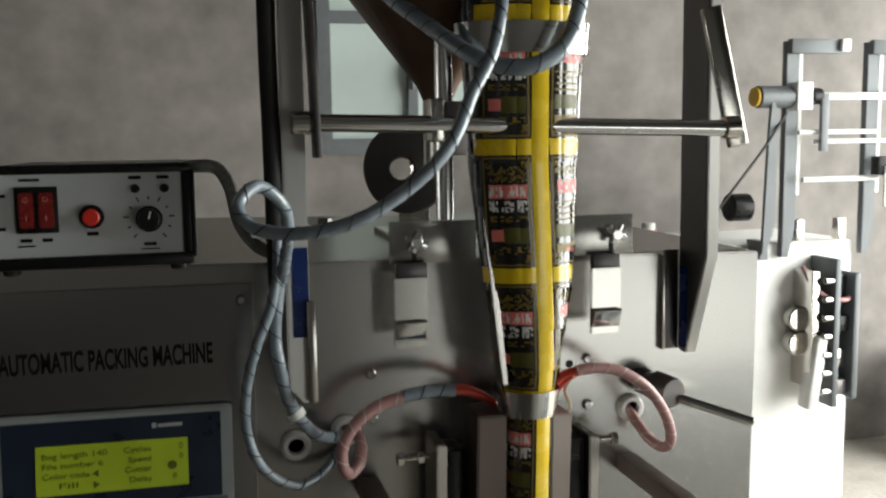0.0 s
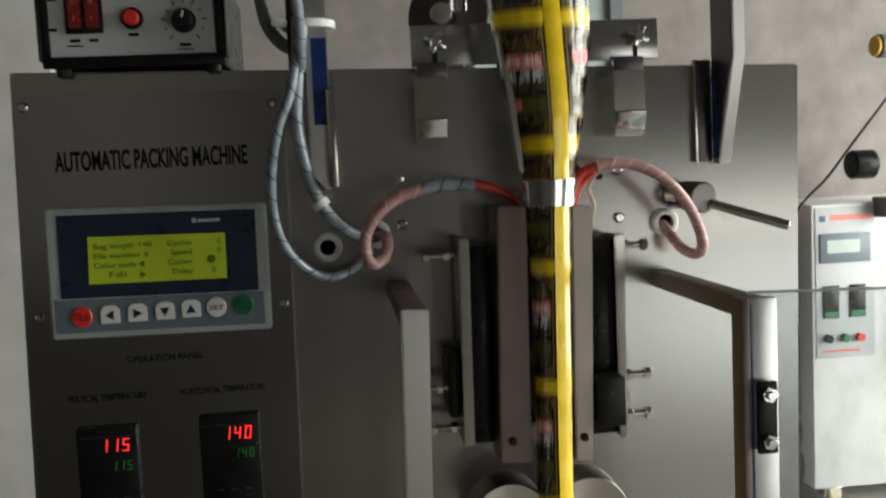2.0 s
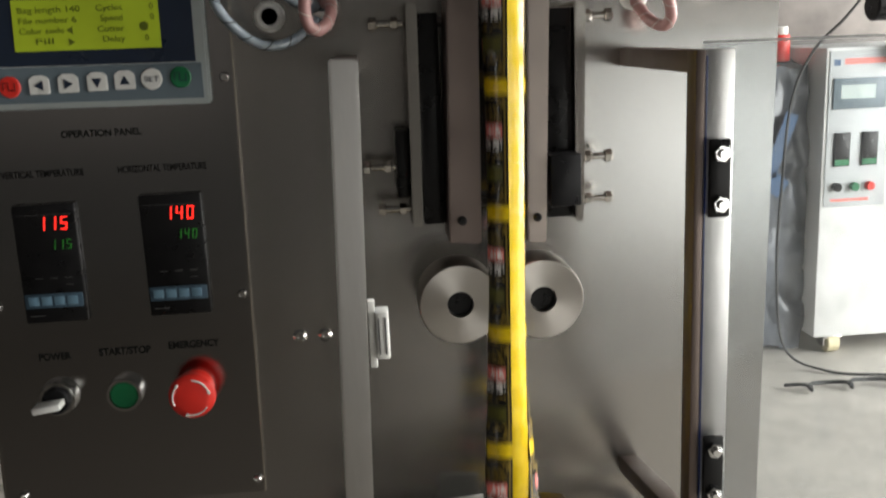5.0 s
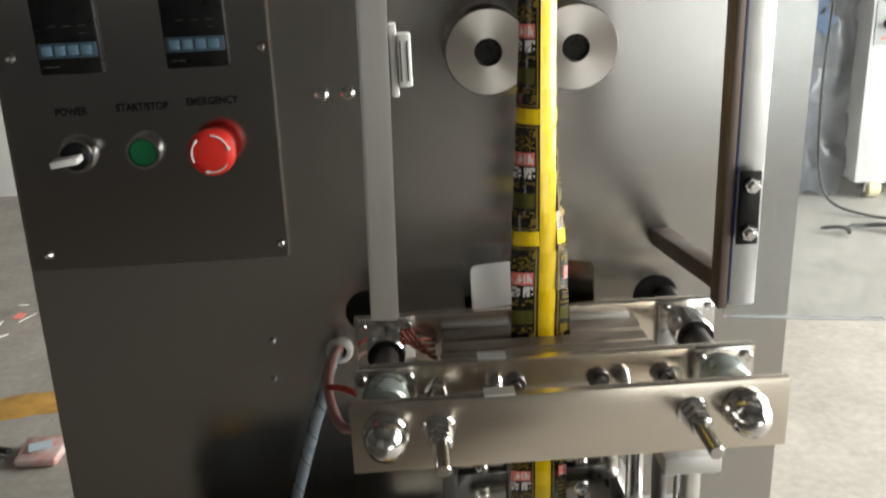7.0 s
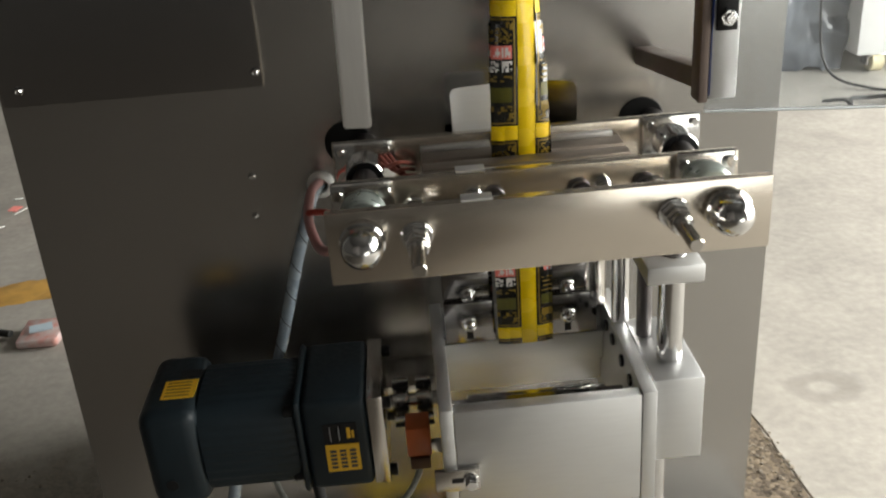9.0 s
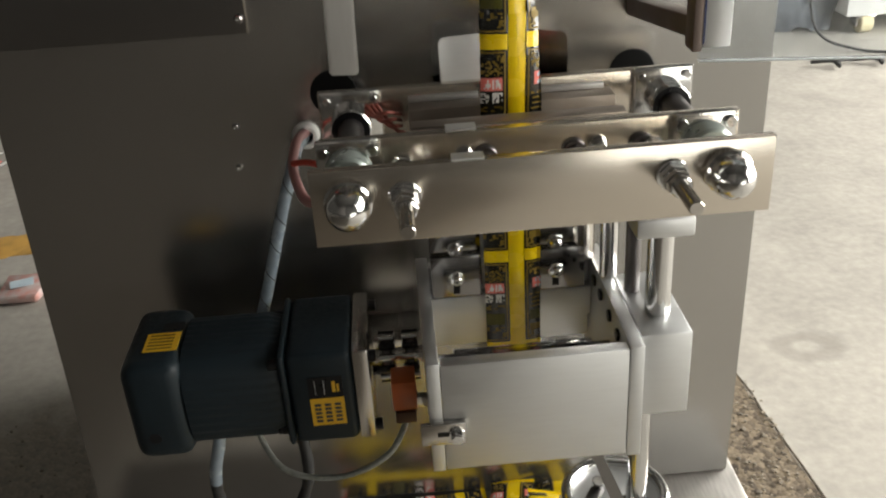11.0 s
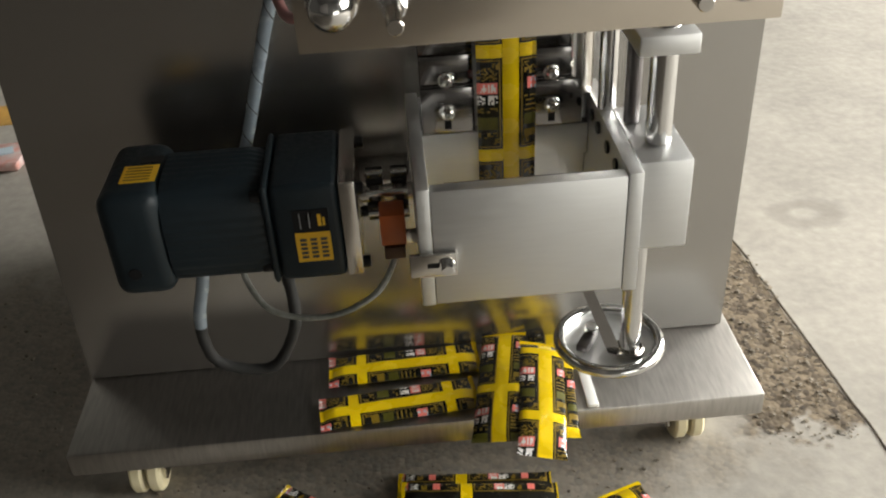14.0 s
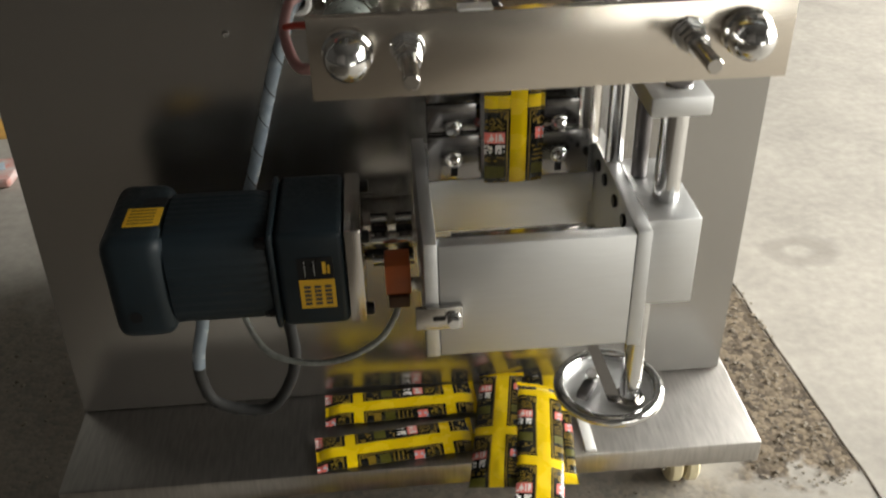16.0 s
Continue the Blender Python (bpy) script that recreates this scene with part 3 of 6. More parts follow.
            part("arrow", prism(p, yy - 0.0003, yy), NAVY, key)
        elif k == 5:
            lettering("key_text", "SET", 0.0042, x - 0.0058, z - 0.0021, yy, NAVY, key, width=0.0115)
        else:
            part("key_symbol", bars([(x - 0.005, x - 0.0042, z - 0.002, z + 0.003), (x - 0.005, x - 0.001, z + 0.003, z + 0.0038), (x - 0.001, x - 0.0002, z - 0.003, z + 0.0038), (x - 0.0002, x + 0.004, z - 0.003, z - 0.0022), (x + 0.004, x + 0.0048, z - 0.003, z + 0.003)], yy), REDDARK if k == 0 else NAVY, key)


ENAMEL_GREY = mat("silver_grey_plastic", (0.42, 0.46, 0.46), 0.4, 0.2, 0.08, 40)
operator_display()

SEG = {"0": "abcdef", "1": "bc", "4": "fgbc", "5": "afgcd", "6": "afgedc"}


def seven(text, x, z, h, y, slant=0.12):
    """Seven-segment digits, from their lower left corner."""
    w, t = h * 0.5, h * 0.13
    out = []
    for k, ch in enumerate(text):
        x0 = x + k * h * 0.78
        place = {"a": (0, w, h - t, h), "d": (0, w, 0, t), "g": (0, w, h / 2 - t / 2, h / 2 + t / 2), "f": (0, t, h / 2, h), "e": (0, t, 0, h / 2), "b": (w - t, w, h / 2, h), "c": (w - t, w, 0, h / 2)}
        for s in SEG[ch]:
            a, b, c, d = place[s]
            out.append(bx(x0 + a + t * 0.1, x0 + b - t * 0.1, y - 0.0004, y, z + c + t * 0.15, z + d - t * 0.15))
    bm = join(*out)
    for v in bm.verts:
        v.co.x += (v.co.z - z) * slant
    return bm


def temperature_controller(x0, x1, z0, z1, value, label):
    t = thing("temperature_controller", ((x0 + x1) / 2, -0.003, z0), label, "controller", "temperature controllers")
    part("housing", bx(x0, x1, -0.009, -0.0027, z0, z1, 0.0012), BLACK, t)
    w, h = x1 - x0, z1 - z0
    part("readout", seven(value, x1 - 0.0305, z1 - 0.0213, 0.0114, -0.0093), LEDRED, t, "red lit digits")
    part("setpoint", seven(value, x1 - 0.0225, z1 - 0.0375, 0.0082, -0.0093), LEDGREEN, t, "dim green digits")
    part("trim_line", bx(x0 + 0.003, x1 - 0.003, -0.0094, -0.009, z1 - 0.0085, z1 - 0.008), INKGREY, t)
    part("printed_marks", bars([(x0 + 0.012 + 0.012 * (k % 3), x0 + 0.018 + 0.012 * (k % 3), z0 + 0.032 + 0.006 * (k // 3), z0 + 0.0327 + 0.006 * (k // 3)) for k in range(2, 6)], -0.0091), INKGREY, t)
    part("key_strip", bx(x0 + 0.0015, x1 - 0.0015, -0.0105, -0.009, z0 + 0.0132, z0 + 0.0252, 0.0004), KEYBLUE, t, "blue-grey key strip")
    for k in range(4):
        a = x0 + 0.0045 + k * 0.0105
        part("key", bx(a, a + 0.0085, -0.0118, -0.0105, z0 + 0.0157, z0 + 0.0232, 0.0006), NAVYKEY, t)
    part("printed_marks", bars([(x0 + 0.004, x0 + 0.016, z0 + 0.006, z0 + 0.0068)], -0.0091), INKGREY, t)


KEYBLUE = mat("blue_grey_key_strip", (0.05, 0.09, 0.13), 0.45)
NAVYKEY = mat("slate_key", (0.13, 0.23, 0.31), 0.4)
temperature_controller(-0.2255, -0.1755, 0.8058, 0.906, "115", "black panel temperature controller with red digits 115")
temperature_controller(-0.1235, -0.0730, 0.8058, 0.909, "140", "black panel temperature controller with red digits 140")


def operator_buttons():
    z = 0.738
    x = -0.209
    s = thing("power_switch", (x, -0.003, z - 0.019), "black rotary power switch with a pale pointer", "switch")
    part("ring", lathe((x, -0.0027, z), (x, -1, z), [(0, 0.0165), (0.003, 0.0165), (0.009, 0.0145), (0.009, 0.012), (0.004, 0.012), (0.004, 0)]), CHROME, s, "chrome ring")
    part("knob", lathe((x, -0.0067, z), (x, -1, z), [(0, 0.0118), (0.009, 0.0118), (0.011, 0.0105), (0.011, 0)]), BLACK, s)
    part("pointer", turned(bx(-0.0145, 0.0085, -0.034, -0.0178, -0.0028, 0.0028, 0.001), pose(x, 0, z, 0, -7, 0)), WHITE, s, "pale pointer grip")
    x = -0.153
    b = thing("start_button", (x, -0.003, z - 0.016), "green start button in a chrome ring", "button")
    part("ring", lathe((x, -0.0027, z), (x, -1, z), [(0, 0.0155), (0.004, 0.0155), (0.010, 0.0145), (0.010, 0.0122), (0.005, 0.0122), (0.005, 0)]), CHROME, b, "chrome ring")
    part("cap", lathe((x, -0.0077, z), (x, -1, z), [(0, 0.012), (0.003, 0.012), (0.0045, 0.0105), (0.0045, 0)]), GREEN, b)
    x, z = -0.0935, 0.738
    e = thing("emergency_stop", (x, -0.003, z - 0.02), "red mushroom emergency stop button with white arrows", "button")
    part("collar", lathe((x, -0.0027, z), (x, -1, z), [(0, 0.016), (0.006, 0.016), (0.010, 0.0135), (0.014, 0.0125), (0.014, 0)]), RED, e)
    part("mushroom_head", lathe((x, -0.0167, z), (x, -1, z), [(0, 0.014), (0.002, 0.0192), (0.006, 0.0200), (0.010, 0.0192), (0.0125, 0.016), (0.0135, 0.012), (0.0135, 0)], 32), RED, e)
    for k in range(3):
        a0 = math.radians(20 + 120 * k)
        pts = [(x + 0.0155 * math.cos(a0 + j * 0.16), -0.0299, z + 0.0155 * math.sin(a0 + j * 0.16)) for j in range(8)]
        tip = Vector(pts[0])
        part("arrow", join(hose(pts, 0.0008, 6, 2), cyl(tip, tip + Vector((math.sin(a0) * 0.003, 0, -math.cos(a0) * 0.003)), 0.0014, 6)), WHITE, e)


operator_buttons()


# ---- box with speed knob on the roof ----
def speed_box():
    x0, x1, z0, z1 = -0.2235, -0.0790, 1.2065, 1.2815
    b = thing("coder_control_box", (-0.15, 0.04, 1.2), "black metal control box with grey face, rocker switches and dial", "control box")
    part("housing", bx(x0 + 0.002, x1 - 0.002, -0.018, 0.16, z0, z1, 0.003), BLACK, b)
    part("front_frame", join(bx(x0, x1, -0.0225, -0.018, z1 - 0.006, z1 + 0.001, 0.0015), bx(x0, x1, -0.0225, -0.018, z0 - 0.001, z0 + 0.008, 0.0015), bx(x0, x0 + 0.007, -0.0225, -0.018, z0 + 0.008, z1 - 0.006, 0.001), bx(x1 - 0.007, x1, -0.0225, -0.018, z0 + 0.008, z1 - 0.006, 0.001)), BLACK, b)
    part("handle", bx(x1 - 0.001, x1 + 0.0025, -0.024, -0.008, z0 + 0.004, z1 - 0.004, 0.002), BLACK, b)
    part("handle", bx(x0 - 0.0025, x0 + 0.001, -0.024, -0.008, z0 + 0.004, z1 - 0.004, 0.002), BLACK, b)
    part("face_plate", bx(x0 + 0.006, x1 - 0.006, -0.0200, -0.0181, z0 + 0.007, z1 - 0.005), GREYFACE, b, "light grey printed face plate")
    y = -0.0202
    ro = part("rocker_frame", bx(-0.2035, -0.1740, y - 0.002, y, 1.2325, 1.2665, 0.0008), BLACK, b)
    for x in (-0.1955, -0.1820):
        part("rocker_switch", prism([(x - 0.0052, 1.2365), (x + 0.0052, 1.2365), (x + 0.0052, 1.2625), (x - 0.0052, 1.2625)], y - 0.0055, y - 0.0015, 0.001), REDDARK, ro, "dark red rocker")
        part("rocker_mark", join(bars([(x - 0.0004, x + 0.0004, 1.2420, 1.2460)], y - 0.0056), lathe((x, y - 0.0056, 1.2575), (x, -1, 1.2575), [(0, 0.0019), (0.0004, 0.0019), (0.0004, 0.0012), (0, 0.0012)], 16)), PINK, ro)
    part("red_button", join(lathe((-0.151, y, 1.2435), (-0.151, -1, 1.2435), [(0, 0.0088), (0.003, 0.0088), (0.004, 0.0078), (0.004, 0)])), BLACK, b)
    part("red_button_cap", lathe((-0.151, y - 0.0035, 1.2435), (-0.151, -1, 1.2435), [(0, 0.0062), (0.005, 0.0062), (0.006, 0.005), (0.006, 0)]), RED, b)
    kx, kz = -0.1105, 1.2405
    part("knob", lathe((kx, y, kz), (kx, -1, kz), [(0, 0.0098), (0.003, 0.0098), (0.004, 0.0085), (0.013, 0.0078), (0.014, 0.007), (0.014, 0)]), BLACK, b)
    part("knob_pointer", turned(bx(-0.0006, 0.0006, -0.0002, 0.0002, 0.001, 0.0068), pose(kx, y - 0.0143, kz, 0, 15, 0)), WHITE, b)
    part("dial_marks", join(*[turned(bx(-0.0005, 0.0005, -0.0003, 0, 0.0145, 0.017 if k % 2 else 0.0185), pose(kx, y, kz, 0, -140 + 28 * k, 0)) for k in range(11)]), INK, b)
    for x in (-0.1195, -0.0985):
        part("indicator_lamp", lathe((x, y, 1.2635), (x, -1, 1.2635), [(0, 0.0033), (0.002, 0.0033), (0.0035, 0.0022), (0.0035, 0)]), BLACK, b)
    pr = [(-0.200, -0.186, 1.2705, 1.2725), (-0.124, -0.115, 1.2705, 1.2730), (-0.104, -0.095, 1.2705, 1.2730), (-0.2175, -0.2095, 1.259, 1.2615), (-0.2175, -0.2105, 1.235, 1.2375), (-0.201, -0.193, 1.226, 1.2285), (-0.186, -0.179, 1.226, 1.2285), (-0.203, -0.191, 1.2225, 1.2236), (-0.155, -0.147, 1.2295, 1.2322), (-0.115, -0.106, 1.2205, 1.2228), (-0.1175, -0.1035, 1.2175, 1.2184)]
    for q in pr:
        part("printed_caption", bars([q], y), INK, b)
    for x in (x0 + 0.012, x1 - 0.012):
        part("foot", cyl((x, -0.004, 1.2), (x, -0.004, 1.2066), 0.006), RUBBER, b)
        part("foot", cyl((x, 0.14, 1.2), (x, 0.14, 1.2066), 0.006), RUBBER, b)


speed_box()


# ---- hopper frame above the roof ----
def hopper_frame():
    f = thing("hopper_support_frame", (0.17, -0.06, 1.1), "two flat steel posts with a chromed cross rod", "frame")
    part("left_post", prism([(-0.0125, 1.50), (0.0045, 1.50), (0.0035, 1.10), (-0.002, 1.098), (-0.014, 1.112)], -0.058, -0.012, 0.0012), GUARDSTEEL, f, "flat bright steel post")
    part("blue_film", bx(-0.0090, 0.0030, -0.0592, -0.0582, 1.150, 1.218), BLUEFILM, f, "blue protective film")
    part("left_foot", bx(0.0005, 0.0075, -0.064, -0.059, 1.100, 1.178, 0.001), STEEL_BAR, f)
    side = [(-0.050, 1.50), (-0.004, 1.50), (-0.004, 1.104), (-0.016, 1.104), (-0.050, 1.195)]
    part("right_post", turned(prism(side, -0.3520, -0.3415, 0.0008), pose(0, 0, 0, 0, 0, 90)), GUARDSTEEL, f, "flat steel post on edge with a tapered foot")
    # shaded side of the post, its shade put into dark steel
    part("post_shade_side", turned(prism([(-0.047, 1.50), (-0.005, 1.50), (-0.005, 1.108), (-0.016, 1.108), (-0.047, 1.193)], -0.3413, -0.3405), pose(0, 0, 0, 0, 0, 90)), DARKSTEEL, f, "post side with its shade put into a dark colour")
    part("blue_film", bx(0.3398, 0.3403, -0.020, -0.006, 1.110, 1.182), BLUEFILM, f, "blue protective film")
    part("back_flange_and_shade", bx(0.3235, 0.3265, -0.007, 0.0, 1.106, 1.196, 0.0006), STEEL_BAR, f)
    # dark strip put in for the shadow between flange and post
    part("back_flange_and_shade", bx(0.3267, 0.3404, -0.004, 0.0, 1.106, 1.196, 0.0006), DARKSTEEL, f)
    part("cross_rod", cyl((0.006, -0.078, 1.310), (0.338, -0.086, 1.3025), 0.0065), CHROME, f, "polished round cross rod")
    part("rod_collar", cyl((-0.008, -0.078, 1.310), (0.006, -0.078, 1.310), 0.0085), STEEL_BAR, f)
    part("rod_collar", cyl((0.332, -0.086, 1.303), (0.346, -0.086, 1.303), 0.009), STEEL_BAR, f)
    part("link_arm", turned(bx(-0.0085, 0.0085, -0.072, -0.066, -0.012, 0.10, 0.0015), pose(0.345, -0.014, 1.300, 0, -14, 0)), STEEL_BAR, f, "short flat link arm")
    part("link_arm", turned(bx(-0.0025, 0.0025, -0.09, -0.066, -0.025, 0.10, 0.001), pose(0.0095, 0, 1.31, 0, -2, 0)), DARKSTEEL, f, "short flat link arm")
    part("clamp_block", bx(0.105, 0.122, -0.082, -0.062, 1.285, 1.325, 0.002), DARKSTEEL, f, "dark clamp block on the cross rod")
    part("clamp_block", bx(0.093, 0.104, -0.085, -0.062, 1.295, 1.327, 0.002), STEEL_BAR, f)
    part("hanging_rod", cyl((0.110, -0.058, 1.235), (0.110, -0.058, 1.375), 0.0068), CHROME, f, "polished hanging rod")
    h = thing("hopper_cone", (0.13, 0.02, 1.36), "brown sheet-metal filling hopper above the forming tube", "hopper")
    part("cone", lathe((0.128, 0.03, 1.330), (0.128, 0.03, 2), [(0, 0.013), (0.012, 0.018), (0.26, 0.21), (0.262, 0.205)], 32), BROWN, h)
    part("outlet", cyl((0.128, 0.03, 1.27), (0.128, 0.03, 1.331), 0.013), STEEL_BAR, h)
    part("valve_box", bx(0.10, 0.165, 0.02, 0.06, 1.40, 1.47, 0.003), STEEL_BAR, h)


hopper_frame()


def forming_bracket():
    f = thing("film_forming_bracket", (0.18, -0.02, 1.2), "steel bracket plates that clamp the film forming collar", "bracket")
    for x0, x1 in ((0.0735, 0.146), (0.213, 0.2865)):
        part("plate", bx(x0, x1, -0.022, -0.016, 1.197, 1.231, 0.0008), STEEL, f)
    for xa, xb, xn in ((0.0735, 0.100, 0.093), (0.243, 0.269, 0.266)):
        part("clip_arm", bx(xa + 0.003, xb + 0.002, -0.030, -0.023, 1.185, 1.1985, 0.001), DARKSTEEL, f)
        part("clip_plate", prism([(xa, 1.187), (xb + 0.001, 1.187), (xb + 0.001, 1.155), (xb - 0.001, 1.131), (xa, 1.131)], -0.034, -0.030, 0.0008), STEEL_BAR, f, "bent sheet-steel clip")
        part("clip_lip", turned(bx(-0.0125, 0.0125, -0.002, 0.002, -0.010, 0.010, 0.0006), pose((xa + xb) / 2, -0.0345, 1.143, 24, 0, 0)), CHROME, f)
        part("wing_nut", join(cyl((xn, -0.022, 1.215), (xn, -0.036, 1.215), 0.0045, 12), turned(bx(-0.010, 0.010, -0.033, -0.029, -0.0025, 0.0025, 0.001), pose(xn, 0, 1.2155, 0, 25, 0)), turned(bx(-0.003, 0.003, -0.033, -0.029, -0.009, 0.009, 0.001), pose(xn, 0, 1.2155, 0, 25, 0))), CHROME, f, "wing nut")
        part("slot", bx(xn - 0.002, xn + 0.002, -0.0224, -0.0218, 1.198, 1.212), BLACK, f)
    part("guide_strip", prism([(0.128, 1.305), (0.1355, 1.305), (0.155, 1.105), (0.151, 1.105)], -0.075, -0.055, 0.0005), STEEL_BAR, f, "slanting folded guide strip")
    r = thing("film_reel", (0.11, 0.22, 1.19), "dark film reel flanges on the roof", "reel")
    part("reel_flange", cyl((0.133, 0.175, 1.268), (0.129, 0.168, 1.268), 0.046, 40), DARKSTEEL, r)
    part("reel_flange", cyl((0.153, 0.225, 1.268), (0.149, 0.218, 1.268), 0.042, 40), DARKSTEEL, r)
    part("reel_stand", join(bx(0.128, 0.160, 0.195, 0.203, 1.2035, 1.30, 0.002), bx(0.11, 0.17, 0.15, 0.25, 1.1965, 1.203, 0.001)), STEEL_BAR, r)
    part("reel_axle", cyl((0.157, 0.240, 1.268), (0.120, 0.150, 1.268), 0.012), STEEL_BAR, r)
    n = thing("hex_bolt", (0.07, 0.35, 1.196), "small dark hex bolt on the roof", "bolt")
    part("bolt_head", cyl((0.07, 0.35, 1.1955), (0.07, 0.35, 1.206), 0.008, 6), DARKSTEEL, n)


forming_bracket()


# ---- vertical sealer ----
def vertical_sealer():
    s = thing("vertical_sealer", (0.17, -0.03, 0.88), "pair of dark vertical heat-seal bars with adjusting bolts", "sealer")
    # the left bar is dark brown, the right bar a paler brown
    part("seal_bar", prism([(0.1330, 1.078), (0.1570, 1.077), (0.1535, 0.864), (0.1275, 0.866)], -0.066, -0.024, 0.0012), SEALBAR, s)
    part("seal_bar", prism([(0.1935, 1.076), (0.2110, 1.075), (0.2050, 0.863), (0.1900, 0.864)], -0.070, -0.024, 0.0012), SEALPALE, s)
    part("heater_block", bx(0.110, 0.1270, -0.045, -0.012, 0.878, 1.045, 0.001), BLACK, s)
    part("heater_block", bx(0.2115, 0.2325, -0.045, -0.012, 0.878, 1.045, 0.001), BLACK, s)
    part("pressure_bar", prism([(0.1025, 1.053), (0.1110, 1.052), (0.1085, 0.877), (0.1000, 0.878)], -0.052, -0.010, 0.001), STEEL_BAR, s, "narrow steel pressure bar")
    part("pressure_bar", prism([(0.2330, 1.049), (0.2420, 1.048), (0.2390, 0.875), (0.2330, 0.876)], -0.055, -0.010, 0.001), STEEL_BAR, s, "narrow steel pressure bar")
    part("insulator", bx(0.2085, 0.2330, -0.074, -0.0455, 0.892, 0.933, 0.0012), BLACK, s, "black insulating block")
    part("insulator", bx(0.0900, 0.0995, -0.04, -0.010, 0.900, 0.955, 0.0012), BLACK, s)
    for z in (1.038, 0.890, 0.925):
        for x, e in ((0.1005, -1), (0.241, 1)):
            if (z == 0.925) and e < 0:
                x = 0.090
            part("bolt", join(cyl((x, -0.032, z), (x + e * 0.026, -0.032, z), 0.0028, 10), cyl((x + e * 0.004, -0.032, z), (x + e * 0.010, -0.032, z), 0.0052, 6), cyl((x + e * 0.021, -0.032, z), (x + e * 0.027, -0.032, z), 0.0055, 6)), STEEL_BAR, s)
        part("guide_rod", cyl((0.1112, -0.022, z), (0.2328, -0.022, z), 0.0035, 10), DARKSTEEL, s) if z != 0.925 else None
    for x, z in ((0.1385, 0.884), (0.198, 0.884)):
        screw("bar_screw", x, -0.0702 if x > 0.19 else -0.0662, z, 0.0035, s, BLACK)


vertical_sealer()


def release_lever():
    l = thing("release_lever", (0.315, 0, 1.07), "round dark knob with a slanting polished lever rod", "lever")
    part("hub", lathe((0.307, 0, 1.078), (0.316, -0.042, 1.076), [(0, 0.012), (0.012, 0.012), (0.014, 0.009), (0.018, 0.009), (0.020, 0.0135), (0.042, 0.0135), (0.044, 0.012), (0.044, 0)]), DARKSTEEL, l)
    part("clamp_screw", cyl((0.294, -0.010, 1.078), (0.304, -0.018, 1.078), 0.0055, 12), CHROME, l)
    part("rod", cyl((0.322, -0.040, 1.0705), (0.383, -0.060, 1.0495), 0.0042, 16), STEEL_BAR, l)


release_lever()


# ---- guard rails and clear door ----
def guard():
    g = thing("guard_rail", (0.05, -0.1, 0.644), "bright square steel guard rail on two arms", "guard")
    part("upright", prism([(0.0447, 1.0155), (0.0640, 1.0145), (0.0545, 0.644), (0.0348, 0.645)], -0.176, -0.160, 0.0012), GUARDSTEEL, g)
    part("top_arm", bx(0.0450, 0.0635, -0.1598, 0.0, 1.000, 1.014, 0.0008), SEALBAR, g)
    part("magnet_catch", join(bx(0.0602, 0.065, -0.174, -0.166, 0.805, 0.853, 0.001), bx(0.065, 0.074, -0.178, -0.162, 0.812, 0.846, 0.0015)), WHITE, g, "white plastic magnet catch")
    part("catch_slot", join(bx(0.0665, 0.0675, -0.1785, -0.1779, 0.816, 0.842), bx(0.0710, 0.0720, -0.1785, -0.1779, 0.816, 0.842)), INKGREY, g)
    d = thing("clear_guard_door", (0.30, -0.1, 0.65), "clear scratched acrylic guard door on a steel post with black hinges", "door")
    part("post", bx(0.2838, 0.3030, -0.202, -0.192, 0.652, 1.012, 0.001), GUARDSTEEL, d, "flat steel hinge post")
    # shaded edge of the post, its shade given as brown colour
    part("post_edge", bx(0.2770, 0.2835, -0.2025, -0.185, 0.650, 1.012, 0.0008), SEALBAR, d, "post edge with its shade put into a brown colour")
    part("blue_film", bx(0.2838, 0.2848, -0.2026, -0.2021, 0.655, 1.008), BLUEFILM, d, "strip of blue protective film")
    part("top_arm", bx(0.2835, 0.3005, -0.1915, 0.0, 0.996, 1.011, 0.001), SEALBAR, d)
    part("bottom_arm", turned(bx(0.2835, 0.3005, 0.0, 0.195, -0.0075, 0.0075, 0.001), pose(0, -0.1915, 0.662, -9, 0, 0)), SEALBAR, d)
    for z in (0.930, 0.7255):
        h = part("hinge", bx(0.2845, 0.2985, -0.2105, -0.2065, z - 0.0255, z + 0.0255, 0.001), BLACK, d, "black hinge leaf")
        for zz in (z - 0.0165, z + 0.0165):
            part("hinge_bolt", join(cyl((0.2915, -0.2106, zz), (0.2915, -0.2145, zz), 0.0058, 6), cyl((0.2915, -0.2146, zz), (0.2915, -0.2175, zz), 0.0032, 12)), CHROME, h)
    pn = part("acrylic_sheet", turned(bx(0.0, 0.34, -0.002, 0.002, 0.644, 1.015, 0.0008), pose(0.2825, -0.1995, 0, 0, 0, -11)), ACRYL, d, "clear scratched acrylic sheet")
    pn.visible_shadow = False
    # edge highlights of the sheet, given as thin whitish strips
    for z0, z1 in ((0.6425, 0.6435), (1.0155, 1.0169)):
        e = part("sheet_edge", turned(bx(0.0, 0.34, -0.002, 0.002, z0, z1, 0.0005), pose(0.2825, -0.1995, 0, 0, 0, -11)), EDGEPALE, d, "acrylic edge with its highlight put into a pale colour")


guard()


